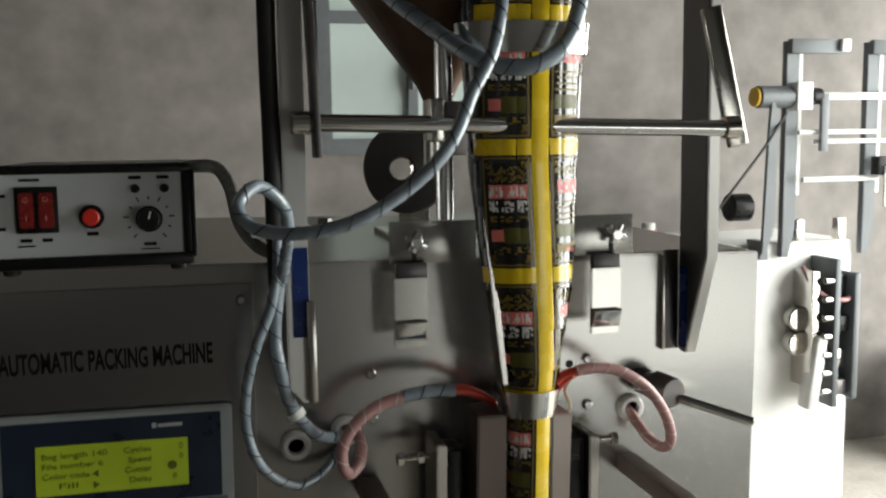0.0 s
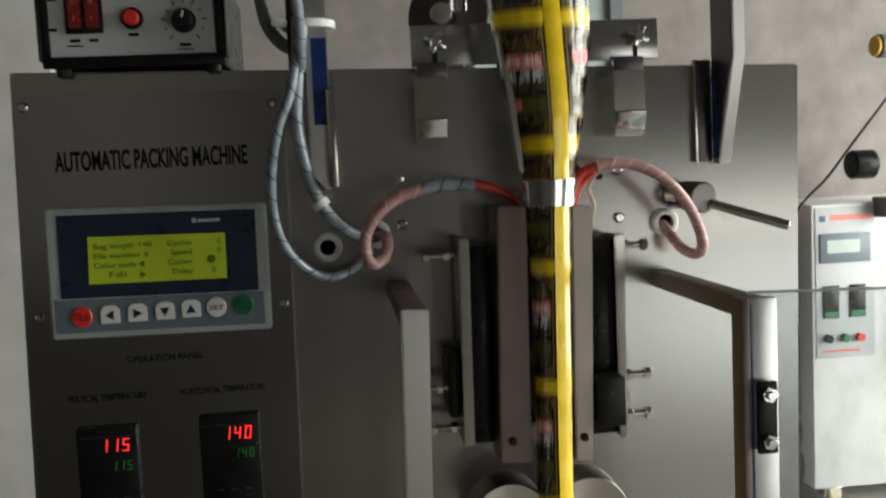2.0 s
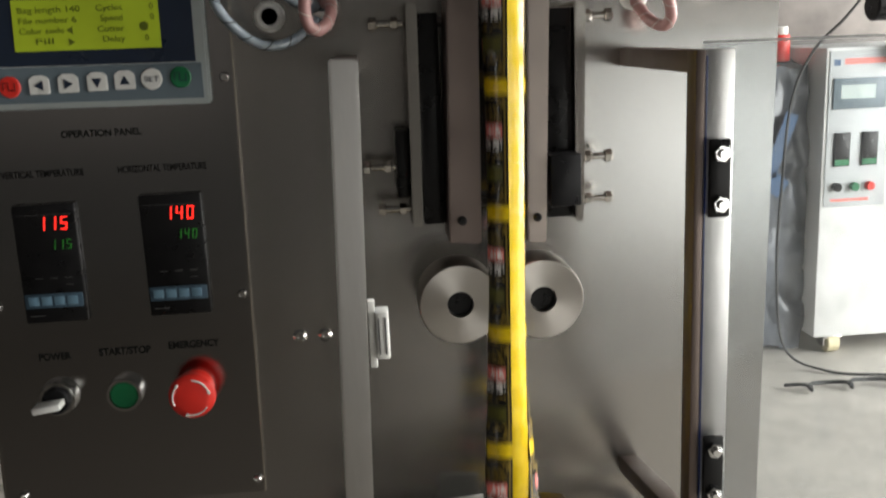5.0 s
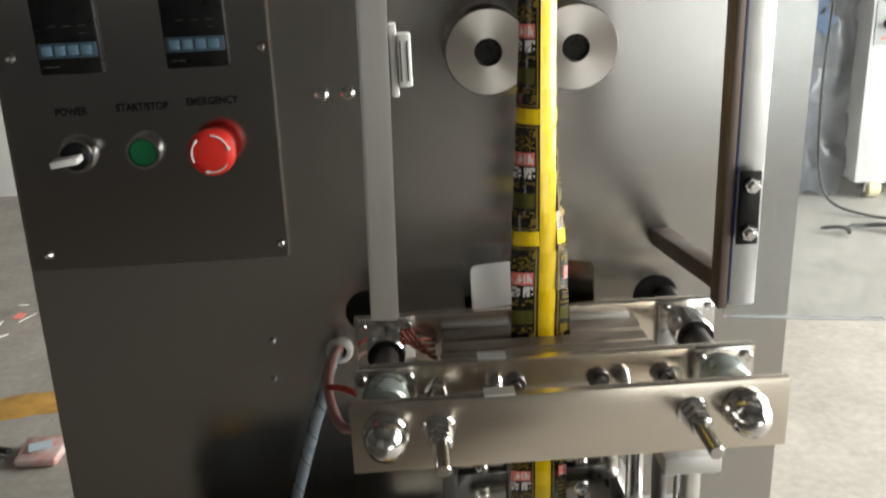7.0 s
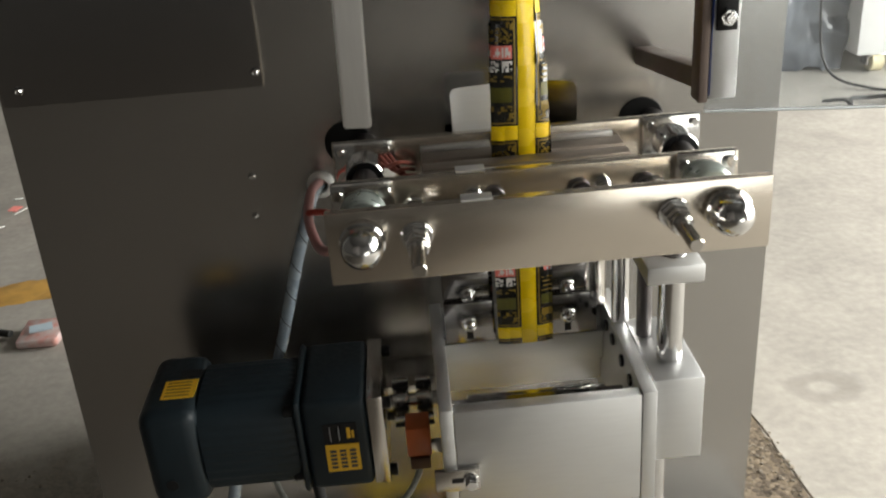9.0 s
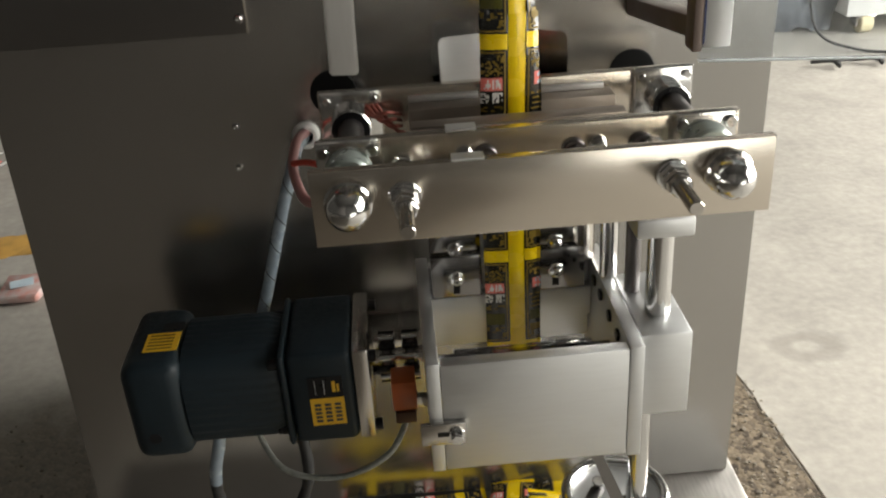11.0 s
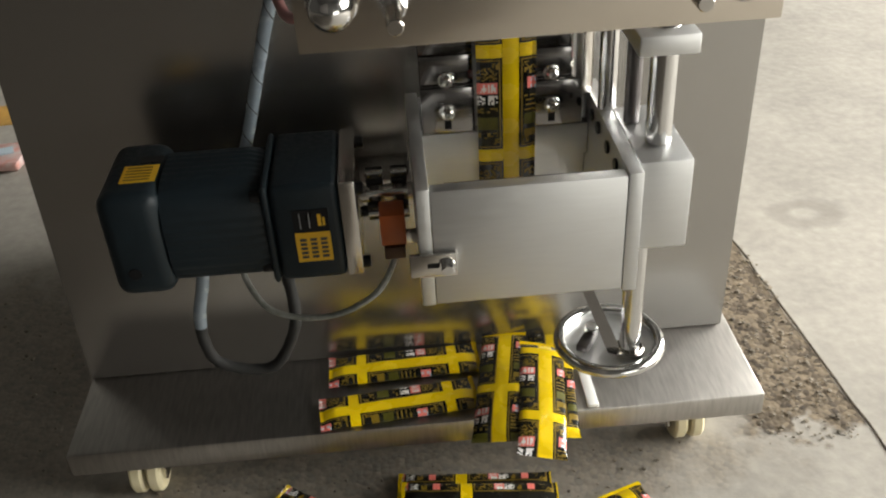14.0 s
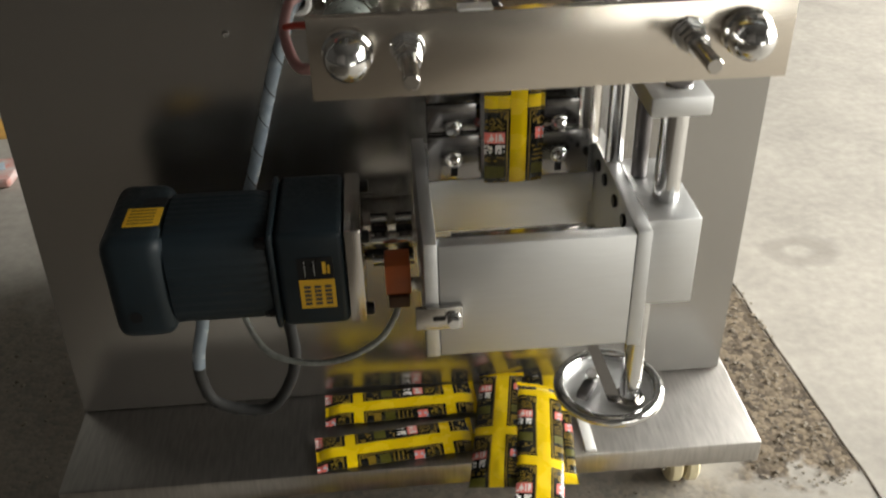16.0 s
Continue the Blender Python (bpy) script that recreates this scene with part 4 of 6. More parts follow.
# ---- pull rollers ----
def roller(x, label):
    r = thing("pull_roller", (x, -0.040, 0.8145), label, "roller", "film pull rollers")
    part("disc", lathe((0, 0.012, 0), (0, -1, 0), [(0, 0.030), (0.001, 0.0335), (0.036, 0.0335), (0.0375, 0.0325), (0.0375, 0.0108), (0.030, 0.0105), (0.030, 0)], 48), ROLLER, r, local=True)
    part("bore", lathe((0, -0.0182, 0), (0, -1, 0), [(0, 0.0104), (0.0005, 0.0104), (0.0005, 0)], 24), BLACK, r, "dark bore", local=True)
    part("axle", cyl((0, 0.0125, 0), (0, 0.04, 0), 0.009), STEEL_BAR, r, local=True)
    return r


ROLLER = mat("turned_steel_face", (0.58, 0.55, 0.51), 0.29, 1.0, 0.02, 50, 0.0, rvar=0.0)
_b = ROLLER.node_tree.nodes["Principled BSDF"]
_b.inputs["Anisotropic"].default_value = 0.75
_t = ROLLER.node_tree.nodes.new("ShaderNodeTangent")
_t.direction_type, _t.axis = "RADIAL", "Y"
ROLLER.node_tree.links.new(_t.outputs[0], _b.inputs["Tangent"])
ROLLER_L = roller(0.1345, "turned steel pull roller with a dark bore")
ROLLER_R = roller(0.2025, "turned steel pull roller with a dark bore")


# ---- horizontal sealing jaws ----
JAW_HOME, JAW_OPEN = (0.175, -0.2, 0.5385), 0.017


def leaf(side):
    """A small sheet with two rounded upper corners."""
    pts = [(0, 0), (0.036, 0), (0.036, 0.040)] + [(0.006 - 0.006 * math.sin(a), 0.034 + 0.006 * math.cos(a)) for a in [0, 0.4, 0.8, 1.2, 1.5708]]
    return prism([(side * x, z) for x, z in (pts if side > 0 else pts[::-1])], -0.001, 0.001, 0.0003)


def jaws():
    j = thing("sealing_jaw_assembly", (0.175, -0.1, 0.5415), "polished horizontal sealing jaws on two guide shafts", "sealing jaw")
    k = thing("moving_sealing_jaw", JAW_HOME, "polished moving jaw frame with a wide front plate and dome nuts", "sealing jaw")
    za, zb, zs = 0.546, 0.594, 0.5725
    part("rear_plate", bx(0.014, 0.316, -0.059, -0.050, za, zb, 0.001), POLISHED, j)
    part("heater_jaw", bx(0.088, 0.256, -0.0825, -0.0592, 0.5515, 0.5825, 0.001), JAWTOP, j, "polished heated jaw block")
    part("jaw_cover", bx(0.088, 0.146, -0.0655, -0.0595, 0.5826, 0.5870, 0.0006), ALU, j)
    part("jaw_cover", bx(0.192, 0.250, -0.0655, -0.0595, 0.5826, 0.5870, 0.0006), ALU, j)
    part("moving_plate", bx(0.020, 0.327, -0.151, -0.142, za, zb, 0.001), POLISHED, k)
    part("moving_jaw", bx(0.088, 0.256, -0.1060, -0.0895, 0.5515, 0.5825, 0.001), JAWTOP, k, "brown-stained moving jaw block")
    part("jaw_holder", bx(0.085, 0.260, -0.1415, -0.1062, 0.5515, 0.5815, 0.001), JAWTOP, k, "brown-stained jaw holder")
    part("front_plate", bx(0.0155, 0.333, -0.206, -0.198, 0.5385, 0.5945, 0.0008), POLISHED, k, "wide polished front plate")
    for x in (0.0405, 0.3000):
        part("guide_shaft", cyl((x, 0.0, zs), (x, -0.208, zs), 0.0105), DARKSTEEL, k, "dark guide shaft")
        fl = part("flange", join(bx(x - 0.025, x + 0.025, -0.064, -0.0595, zs - 0.021, zs + 0.024, 0.002), cyl((x, -0.064, zs), (x, -0.090, zs), 0.0165)), CHROME, j, "bushing flange")
        for dx in (-0.019, 0.019):
            part("flange_screw", cyl((x + dx, -0.064, zs + 0.017), (x + dx, -0.068, zs + 0.017), 0.0032, 12), CHROME, fl)
        part("bush_seal", lathe((x, -0.0902, zs), (x, -1, zs), [(0, 0.0155), (0.001, 0.0155), (0.001, 0.0108)]), BLACK, fl)
        f2 = part("flange", bx(x - 0.023, x + 0.023, -0.157, -0.1515, zs - 0.02, zs + 0.0245, 0.002), CHROME, k, "bushing flange")
        for dx in (-0.018, 0.018):
            part("flange_screw", cyl((x + dx, -0.157, zs + 0.016), (x + dx, -0.161, zs + 0.016), 0.0045, 12), CHROME, f2)
        part("washer", cyl((x, -0.157, zs), (x, -0.176, zs), 0.018), WASHER, k, "thick greenish zinc bush")
        part("dome_nut_base", cyl((x, -0.2062, zs), (x, -0.215, zs), 0.0165), CHROME, k)
        part("dome_nut", lathe((x, -0.2152, zs), (x, -1, zs), [(0, 0.0152), (0.005, 0.0152), (0.010, 0.0142), (0.0150, 0.0115), (0.0185, 0.007), (0.0202, 0.003), (0.0205, 0)], 28), CHROME, k, "chromed dome nut")
    for x in (0.079, 0.262):
        part("stud", cyl((x, -0.151, zs), (x, -0.262, zs), 0.0052, 16), STEEL_BAR, k, "threaded stud")
        for ya, yb, r, n in ((-0.2062, -0.2085, 0.0115, 20), (-0.2086, -0.2165, 0.0098, 6), (-0.2166, -0.2235, 0.009, 6), (-0.2236, -0.230, 0.0078, 14), (-0.1512, -0.158, 0.009, 6), (-0.188, -0.1978, 0.009, 6)):
            part("stud_nut", cyl((x, ya, zs), (x, yb, zs), r, n), CHROME, k)
    for x in (0.124, 0.222):
        part("spring_bolt", join(cyl((x, -0.151, 0.5775), (x, -0.172, 0.5775), 0.0035, 12), *[cyl((x, -0.153 - 0.005 * k, 0.5775), (x, -0.156 - 0.005 * k, 0.5775), 0.0066 - 0.0006 * k, 14) for k in range(3)]), CHROME, k)
    for x in (0.140, 0.205, 0.255):
        part("lug", join(cyl((x, -0.151, 0.5745), (x, -0.156, 0.5745), 0.0085, 20), cyl((x, -0.1561, 0.5745), (x, -0.160, 0.5745), 0.0045, 12)), DARKSTEEL, k)
    part("shim", bx(0.112, 0.134, -0.152, -0.141, 0.5950, 0.5970), ALU, k)
    part("shim", bx(0.112, 0.134, -0.207, -0.196, 0.5950, 0.5965), ALU, k)
    for n in range(4):
        p = [(0.050 + 0.004 * n, -0.066, 0.5835), (0.058 + 0.006 * n, -0.076, 0.5775 - 0.004 * n), (0.070 + 0.004 * n, -0.080, 0.5815 - 0.006 * n), (0.081, -0.070, 0.5755 - 0.005 * n)]
        part("heater_wire", hose(p, 0.0016, 8, 6), WIREBROWN, j, "brownish red heater wire")
    w = thing("deflector_plate", (0.17, -0.03, 0.606), "pair of small bent steel film deflectors", "deflector")
    part("leaf", turned(leaf(1), pose(0.1175, -0.030, 0.584, -6, 0, 8)), ALU, w, "bright bent leaf")
    part("leaf", turned(leaf(-1), pose(0.2265, -0.030, 0.584, 4, 0, -16)), STEEL_BAR, w, "darker bent leaf")
    part("foot", bx(0.112, 0.226, -0.046, 0.0, 0.580, 0.5838), STEEL, w)
    return k


MOVING_JAW = jaws()


# ---- cutter ----
def cutter():
    c = thing("bag_cutter", (0.18, -0.1, 0.31), "open milled aluminium cutter box with bolted blade plates", "cutter")
    part("front_wall", bx(0.0945, 0.2435, -0.204, -0.192, 0.313, 0.4165, 0.0008), ALU, c)
    part("side_wall", bx(0.0835, 0.094, -0.204, -0.030, 0.312, 0.4185, 0.0008), ALU, c)
    part("side_wall", bx(0.244, 0.2555, -0.204, -0.030, 0.310, 0.4185, 0.0008), ALU, c)
    part("rear_wall", bx(0.0945, 0.2435, -0.048, -0.036, 0.330, 0.4165, 0.0008), ALU, c)
    part("rear_ledge", bx(0.0945, 0.2435, -0.060, -0.0485, 0.360, 0.390, 0.0008), ALU, c)
    for x0, x1 in ((0.0965, 0.1425), (0.194, 0.237)):
        p = part("blade_plate", bx(x0, x1, -0.062, -0.056, 0.392, 0.434, 0.0008), DARKPOLISH, c, "polished blade plate")
        part("backing_plate", bx(x0, x1, -0.058, -0.052, 0.4345, 0.462, 0.0008), DARKPOLISH, c, "polished backing plate")
        part("upper_plate", bx(x0, x1, -0.056, -0.046, 0.4625, 0.490, 0.0008), DARKPOLISH, c, "polished upper plate")
        xs = x0 + 0.0225 if x0 < 0.15 else x0 + 0.016
        for z, y in ((0.412, -0.062), (0.440, -0.058)):
            part("bolt", join(cyl((xs, y, z), (xs, y - 0.002, z), 0.0075, 16), lathe((xs, y - 0.002, z), (xs, -1, z), [(0, 0.0055), (0.004, 0.0052), (0.0055, 0.0035), (0.0055, 0.002), (0.0035, 0.0018), (0.0035, 0)], 14)), CHROME, p)
            part("slot", bx(xs - 0.003, xs + 0.003, y - 0.0006, y - 0.0001, z - 0.016, z - 0.006), BLACK, p)
    for x in (0.113, 0.1475 + 0.05, 0.228):
        part("drop_screw", cyl((x, -0.0486, 0.386), (x, -0.052, 0.386), 0.004, 12), BLACK, c)
    for y in (-0.165, -0.135, -0.10, -0.075):
        part("wall_screw", cyl((0.2439, y, 0.405), (0.2415, y, 0.405), 0.0055, 14), BLACK, c)
    part("stop_bracket", join(bx(0.0755, 0.112, -0.209, -0.2045, 0.343, 0.364, 0.001)), STEEL_BAR, c, "slotted stop bracket")
    part("bracket_slot", bx(0.089, 0.104, -0.2096, -0.2091, 0.352, 0.356), BLACK, c)
    part("bolt", join(cyl((0.1045, -0.2092, 0.354), (0.1045, -0.211, 0.354), 0.0065, 16), cyl((0.1045, -0.211, 0.354), (0.1045, -0.218, 0.354), 0.0052, 6)), CHROME, c)
    # guide columns
    part("column_block", bx(0.2565, 0.2985, -0.188, -0.088, 0.338, 0.4175, 0.002), ALU, c, "grey guide column block")
    part("column", cyl((0.278, -0.155, 0.4178), (0.278, -0.155, 0.515), 0.0105), CHROME, c, "polished guide column")
    part("column", cyl((0.274, -0.135, 0.192), (0.274, -0.135, 0.3378), 0.0095), CHROME, c, "polished guide column")
    part("column", cyl((0.252, -0.090, 0.418), (0.252, -0.090, 0.545), 0.008), CHROME, c)
    part("column", cyl((0.236, -0.050, 0.418), (0.236, -0.050, 0.545), 0.012), STEEL_BAR, c)
    part("threaded_rod", cyl((0.266, -0.118, 0.418), (0.266, -0.118, 0.500), 0.0065), DARKSTEEL, c)
    part("cap_plate", bx(0.252, 0.2975, -0.178, -0.100, 0.498, 0.514, 0.002), ALU, c, "grey cap plate")
    part("cap_recess", cyl((0.278, -0.155, 0.5142), (0.278, -0.155, 0.5165), 0.010), DARKSTEEL, c)
    part("side_screw", join(cyl((0.2986, -0.135, 0.376), (0.307, -0.135, 0.376), 0.0025, 10), cyl((0.304, -0.135, 0.376), (0.310, -0.135, 0.376), 0.005, 6)), STEEL_BAR, c)
    w = thing("hand_wheel", (0.258, -0.125, 0.19), "polished cast hand wheel below the cutter", "hand wheel")
    R, wx, wy, wz = 0.047, 0.259, -0.116, 0.186
    part("rim", hose([(wx + R * math.cos(a), wy + R * math.sin(a), wz) for a in [2 * math.pi * k / 24 for k in range(25)]], 0.006, 12, 3), CHROME, w)
    part("web", lathe((wx, wy, wz - 0.006), (wx, wy, 1), [(0, 0.0), (0, 0.044), (0.003, 0.044), (0.004, 0.012), (0.005, 0.0)], 28), ALU, w, "dull dished web")
    part("hub", cyl((0.274, -0.135, 0.184), (0.274, -0.135, 0.1918), 0.014), STEEL_BAR, w)
    part("crank_grip", prism([(-0.006, 0.0), (0.001, -0.006), (0.006, 0.004), (0.003, 0.075), (-0.006, 0.075)], -0.002, 0.002, 0.0006), DARKPOLISH, w, "flat pointed crank arm").matrix_basis = Matrix.Translation(-w.location) @ pose(0.2575, -0.142, 0.195, -12, -20, 0)
    part("lock_lug", turned(bx(-0.018, 0.010, -0.006, 0.006, 0, 0.009, 0.002), pose(0.238, -0.122, 0.190, 0, 0, 58)), DARKSTEEL, w, "dark locking lug")
    part("lock_screw", cyl((0.241, -0.117, 0.199), (0.241, -0.120, 0.208), 0.006, 12), CHROME, w)


cutter()


# ---- gear motor ----
def gear_motor():
    m = thing("gear_motor", (-0.06, -0.09, 0.30), "dark blue-grey gear motor with yellow labels", "motor")
    cy, cz = -0.0985, 0.3525
    part("gear_head", bx(-0.033, 0.0225, cy - 0.0495, cy + 0.0495, cz - 0.045, cz + 0.047, 0.006, 3), MOTOR, m)
    part("face_plate", bx(0.023, 0.0365, cy - 0.0485, cy + 0.0485, cz - 0.0445, cz + 0.0465, 0.0015), STEEL_BAR, m, "bare steel face plate")
    body = bmesh.new()
    rings = []
    for x, f in ((-0.122, 1.0), (-0.052, 1.0), (-0.0405, 0.93)):
        ring = []
        for k in range(144):
            a = 2 * math.pi * k / 144
            c, d = abs(math.cos(a)), abs(math.sin(a))
            r = 0.0478 * (c ** 3.4 + d ** 3.4) ** (-1 / 3.4)
            r -= 0.0007 if k % 4 < 2 and max(c, d) > 0.80 else 0.0
            ring.append(body.verts.new((x, cy + r * f * math.cos(a), cz + r * f * math.sin(a))))
        rings.append(ring)
    for r0, r1 in zip(rings, rings[1:]):
        for k in range(144):
            body.faces.new((r0[k], r0[(k + 1) % 144], r1[(k + 1) % 144], r1[k]))
    body.faces.new(rings[0]), body.faces.new(rings[-1])
    bmesh.ops.recalc_face_normals(body, faces=body.faces[:])
    part("stator", body, MOTOR, m, "finned motor body")
    part("end_bell", bx(-0.172, -0.121, cy - 0.0505, cy + 0.0505, cz - 0.049, cz + 0.049, 0.013, 4), MOTOR, m)
    part("end_flange", bx(-0.040, -0.0335, cy - 0.050, cy + 0.050, cz - 0.046, cz + 0.048, 0.004), MOTOR, m)
    for dy in (-0.041, 0.041):
        for dz in (-0.036, 0.036):
            part("bolt", cyl((0.0366, cy + dy, cz + dz), (0.043, cy + dy, cz + dz), 0.0055, 12), BLACK, m)
            part("bolt", cyl((-0.049, cy + dy * 0.95, cz + dz * 0.95), (-0.0405, cy + dy * 0.95, cz + dz * 0.95), 0.005, 10), BLACK, m)
    part("cable_gland_hole", cyl((-0.152, cy - 0.0506, 0.329), (-0.152, cy - 0.0512, 0.329), 0.0055, 16), BLACK, m)
    yl = cy - 0.0497
    la = part("label_plate", bx(-0.0165, 0.0125, yl - 0.0005, yl, 0.327, 0.3555), LABELYEL, m, "yellow printed label")
    part("label_print", bars([(-0.013 + 0.0085 * c, -0.0075 + 0.0085 * c, 0.3305 + 0.0042 * r, 0.3330 + 0.0042 * r) for c in range(3) for r in range(5)], yl - 0.0005), INKGREY, la)
    lb = part("label_plate", bx(-0.0165, 0.0125, yl - 0.0005, yl, 0.3565, 0.377), BLACK, m, "black maker's label")
    part("label_print", bars([(0.0035, 0.0065, 0.3615, 0.3725), (0.0075, 0.0095, 0.3615, 0.3695)], yl - 0.0005), LABELYEL, lb)
    part("label_print", bars([(-0.0035, -0.003, 0.3595, 0.374), (-0.011, -0.0106, 0.3595, 0.374)], yl - 0.0005), GREYFACE, lb)
    zt = cz + 0.0491
    lc = part("label_plate", bx(-0.154, -0.125, cy - 0.026, cy + 0.002, zt, zt + 0.0005), LABELYEL, m, "yellow printed label")
    part("label_print", join(*[bx(-0.151, -0.130, cy - 0.023 + 0.005 * k, cy - 0.0213 + 0.005 * k, zt + 0.0005, zt + 0.0009) for k in range(5)]), GOLD, lc)
    part("label_plate", bx(-0.143, -0.124, cy + 0.006, cy + 0.018, zt, zt + 0.0005), BLACK, m)
    # bracket to the cabinet
    part("mount", bx(0.024, 0.083, -0.0495, -0.0005, 0.331, 0.343, 0.001), STEEL_BAR, m)


gear_motor()


def coupling():
    c = thing("shaft_coupling", (0.062, -0.0985, 0.3585), "dark chain coupling between motor and cutter", "coupling")
    part("shaft", cyl((-0.0252, 0, 0), (0.022, 0, 0), 0.0075, 16), STEEL_BAR, c, local=True)
    for x in (-0.015, 0.006):
        bm = cyl((x, 0, 0), (x + 0.008, 0, 0), 0.019, 24)
        part("sprocket", bm, DARKSTEEL, c, local=True)
        for k in range(12):
            a = 2 * math.pi * k / 12
            part("chain_roller", cyl((x - 0.003, 0.0195 * math.cos(a), 0.0195 * math.sin(a)), (x + 0.011, 0.0195 * math.cos(a), 0.0195 * math.sin(a)), 0.0034, 10), CHROME if k % 2 else BLACK, c, local=True)
    return c


COUPLING = coupling()


def sensor():
    s = thing("proximity_sensor", (0.06, -0.15, 0.335), "orange-red proximity sensor with grey cable", "sensor")
    part("body", bx(0.054, 0.0745, -0.160, -0.135, 0.343, 0.372, 0.0015), ORANGE, s)
    part("tip", bx(0.0555, 0.073, -0.162, -0.138, 0.331, 0.3428, 0.0015), BROWN, s)
    part("mount", bx(0.068, 0.0832, -0.145, -0.138, 0.334, 0.345, 0.0008), STEEL_BAR, s)
    part("cable", hose([(0.064, -0.15, 0.332), (0.060, -0.152, 0.316), (0.044, -0.152, 0.290), (0.012, -0.150, 0.271), (-0.022, -0.145, 0.266), (-0.052, -0.135, 0.272), (-0.070, -0.115, 0.290), (-0.074, -0.105, 0.308)], 0.0027, 8, 8), BRAID, s, "pale braided cable")


sensor()


# ---- printed film: sachets in a chain, from the forming tube to the cutter ----
PITCH, ZCUT = 98.5, 0.392
HP = PITCH / 3 / 1000
PULLS = [1.81, 4.70, 7.60, 10.48, 13.35]
PULL_TIME, CUT_AFTER = 0.42, 1.05
PRINT = [FILM, YELLOW, GOLD, OLIVE, PINK, PAPERWHITE, BLUEWHITE]


def chance(a, b, c=0):
    return (math.sin(a * 127.1 + b * 311.7 + c * 74.7) * 43758.5453) % 1.0


def print_at(w, s):
    """Which ink the film carries, w mm beside the middle of the stripe and s mm below a cross bar."""
    s %= PITCH
    if abs(w) <= 7 or s < 5.5 or s > PITCH - 5.5:
        return 1
    side = -1 if w < 0 else 1
    u = (abs(w) - 8) / 36
    if side < 0:
        u = 1 - u
    a, b = round(w / 1.4), round(s / 1.5)
    if s < 8 or s > PITCH - 8 or u < 0 or u > 1:
        return 0
    edge = min(s - 8, PITCH - 8 - s, u * 36, (1 - u) * 36)
    if edge < 1.3:
        return 2
    near = min(abs(s - 13), abs(s - (PITCH - 13)))
    if near < 3.2 and min(u, 1 - u) * 36 < 7:
        return 2 if chance(a // 1, b) > 0.45 else 0
    if edge < 3:
        return 0
    if side < 0:
        if 14 < s < 27 and abs(u - 0.5) < 0.42 * (1 - ((s - 22) / 11) ** 2):
            return 2 if chance(a, b, 1) > 0.55 else 0
        if 28 < s < 38.5 and 0.1 < u < 0.93:
            return 5 if (29.5 < s < 37 and chance(a, b // 2, 2) > 0.42 and (u * 4.6) % 1 > 0.2) else 4
        if 39.5 < s < 49 and 0.1 < u < 0.95:
            return 5 if ((u * 3.3) % 1 > 0.28 and chance(a, b, 3) > 0.38) else 0
        if 52 < s < 57 and 0.1 < u < 0.9:
            return 2 if chance(a // 2, b, 4) > 0.4 else 0
        if 61 < s < 73 and 0.1 < u < 0.92:
            if u < 0.36:
                return 4 if 63 < s < 71 else 0
            return 3
        if 76 < s < 82 and 0.15 < u < 0.9:
            return 2 if chance(a // 2, b, 5) > 0.5 else 0
        return 0
    if 14 < s < 22 and 0.1 < u < 0.9:
        return 2 if chance(a, b, 6) > 0.55 else 0
    if 25 < s < 35 and 0.15 < u < 0.9:
        return 4 if chance(a // 2, b // 2, 7) > 0.25 else 6
    if 38 < s < 58 and 0.08 < u < 0.9:
        return 2 if (s * 0.23) % 1 > 0.55 and chance(a, b, 8) > 0.35 else 0
    if 60 < s < 70 and 0.08 < u < 0.75:
        return 3
    if 74 < s < 82 and 0.1 < u < 0.8:
        return 4 if s > 78 and u > 0.4 else 2
    return 0


# the film's cross-section over its height: z, middle x, half width, middle y, half depth, angle of the stripe
SHAPE = [(0.20, 0.169, 0.0235, -0.068, 0.0028, 10), (0.39, 0.169, 0.0235, -0.069, 0.0028, 10), (0.50, 0.169, 0.0235, -0.074, 0.0030, 10), (0.585, 0.170, 0.0235, -0.086, 0.0026, 11), (0.63, 0.1702, 0.0223, -0.082, 0.0052, 15), (0.68, 0.1705, 0.0195, -0.075, 0.0088, 22), (0.74, 0.171, 0.0165, -0.067, 0.0125, 28), (0.82, 0.173, 0.0152, -0.062, 0.0145, 28), (0.95, 0.176, 0.0155, -0.062, 0.0155, 22), (1.08, 0.1765, 0.0185, -0.062, 0.0175, 24), (1.12, 0.1785, 0.0240, -0.062, 0.0200, 17), (1.19, 0.1750, 0.0385, -0.062, 0.0240, 10), (1.28, 0.1710, 0.0455, -0.062, 0.0280, 7), (1.40, 0.1720, 0.0520, -0.062, 0.0310, 5), (2.4, 0.1720, 0.0530, -0.062, 0.0320, 5)]
_S = np.array(SHAPE)


def section(z):
    return [float(np.interp(z, _S[:, 0], _S[:, k])) for k in range(1, 6)]


def on_film(z, w):
    """Place on the film, w metres round from the stripe, and the outward turn."""
    cx, a, cy, b, deg = section(z)
    p, d = radians(deg), 0.0
    step = radians(2) * (1 if w > 0 else -1)
    while d < abs(w) and abs(p) < 6:
        q = p + step
        d += math.hypot(a * (math.sin(q) - math.sin(p)), b * (math.cos(q) - math.cos(p)))
        p = q
    n = Vector((math.sin(p) / a, -math.cos(p) / b, 0)).normalized()
    return Vector((cx + a * math.sin(p), cy - b * math.cos(p), z)), n


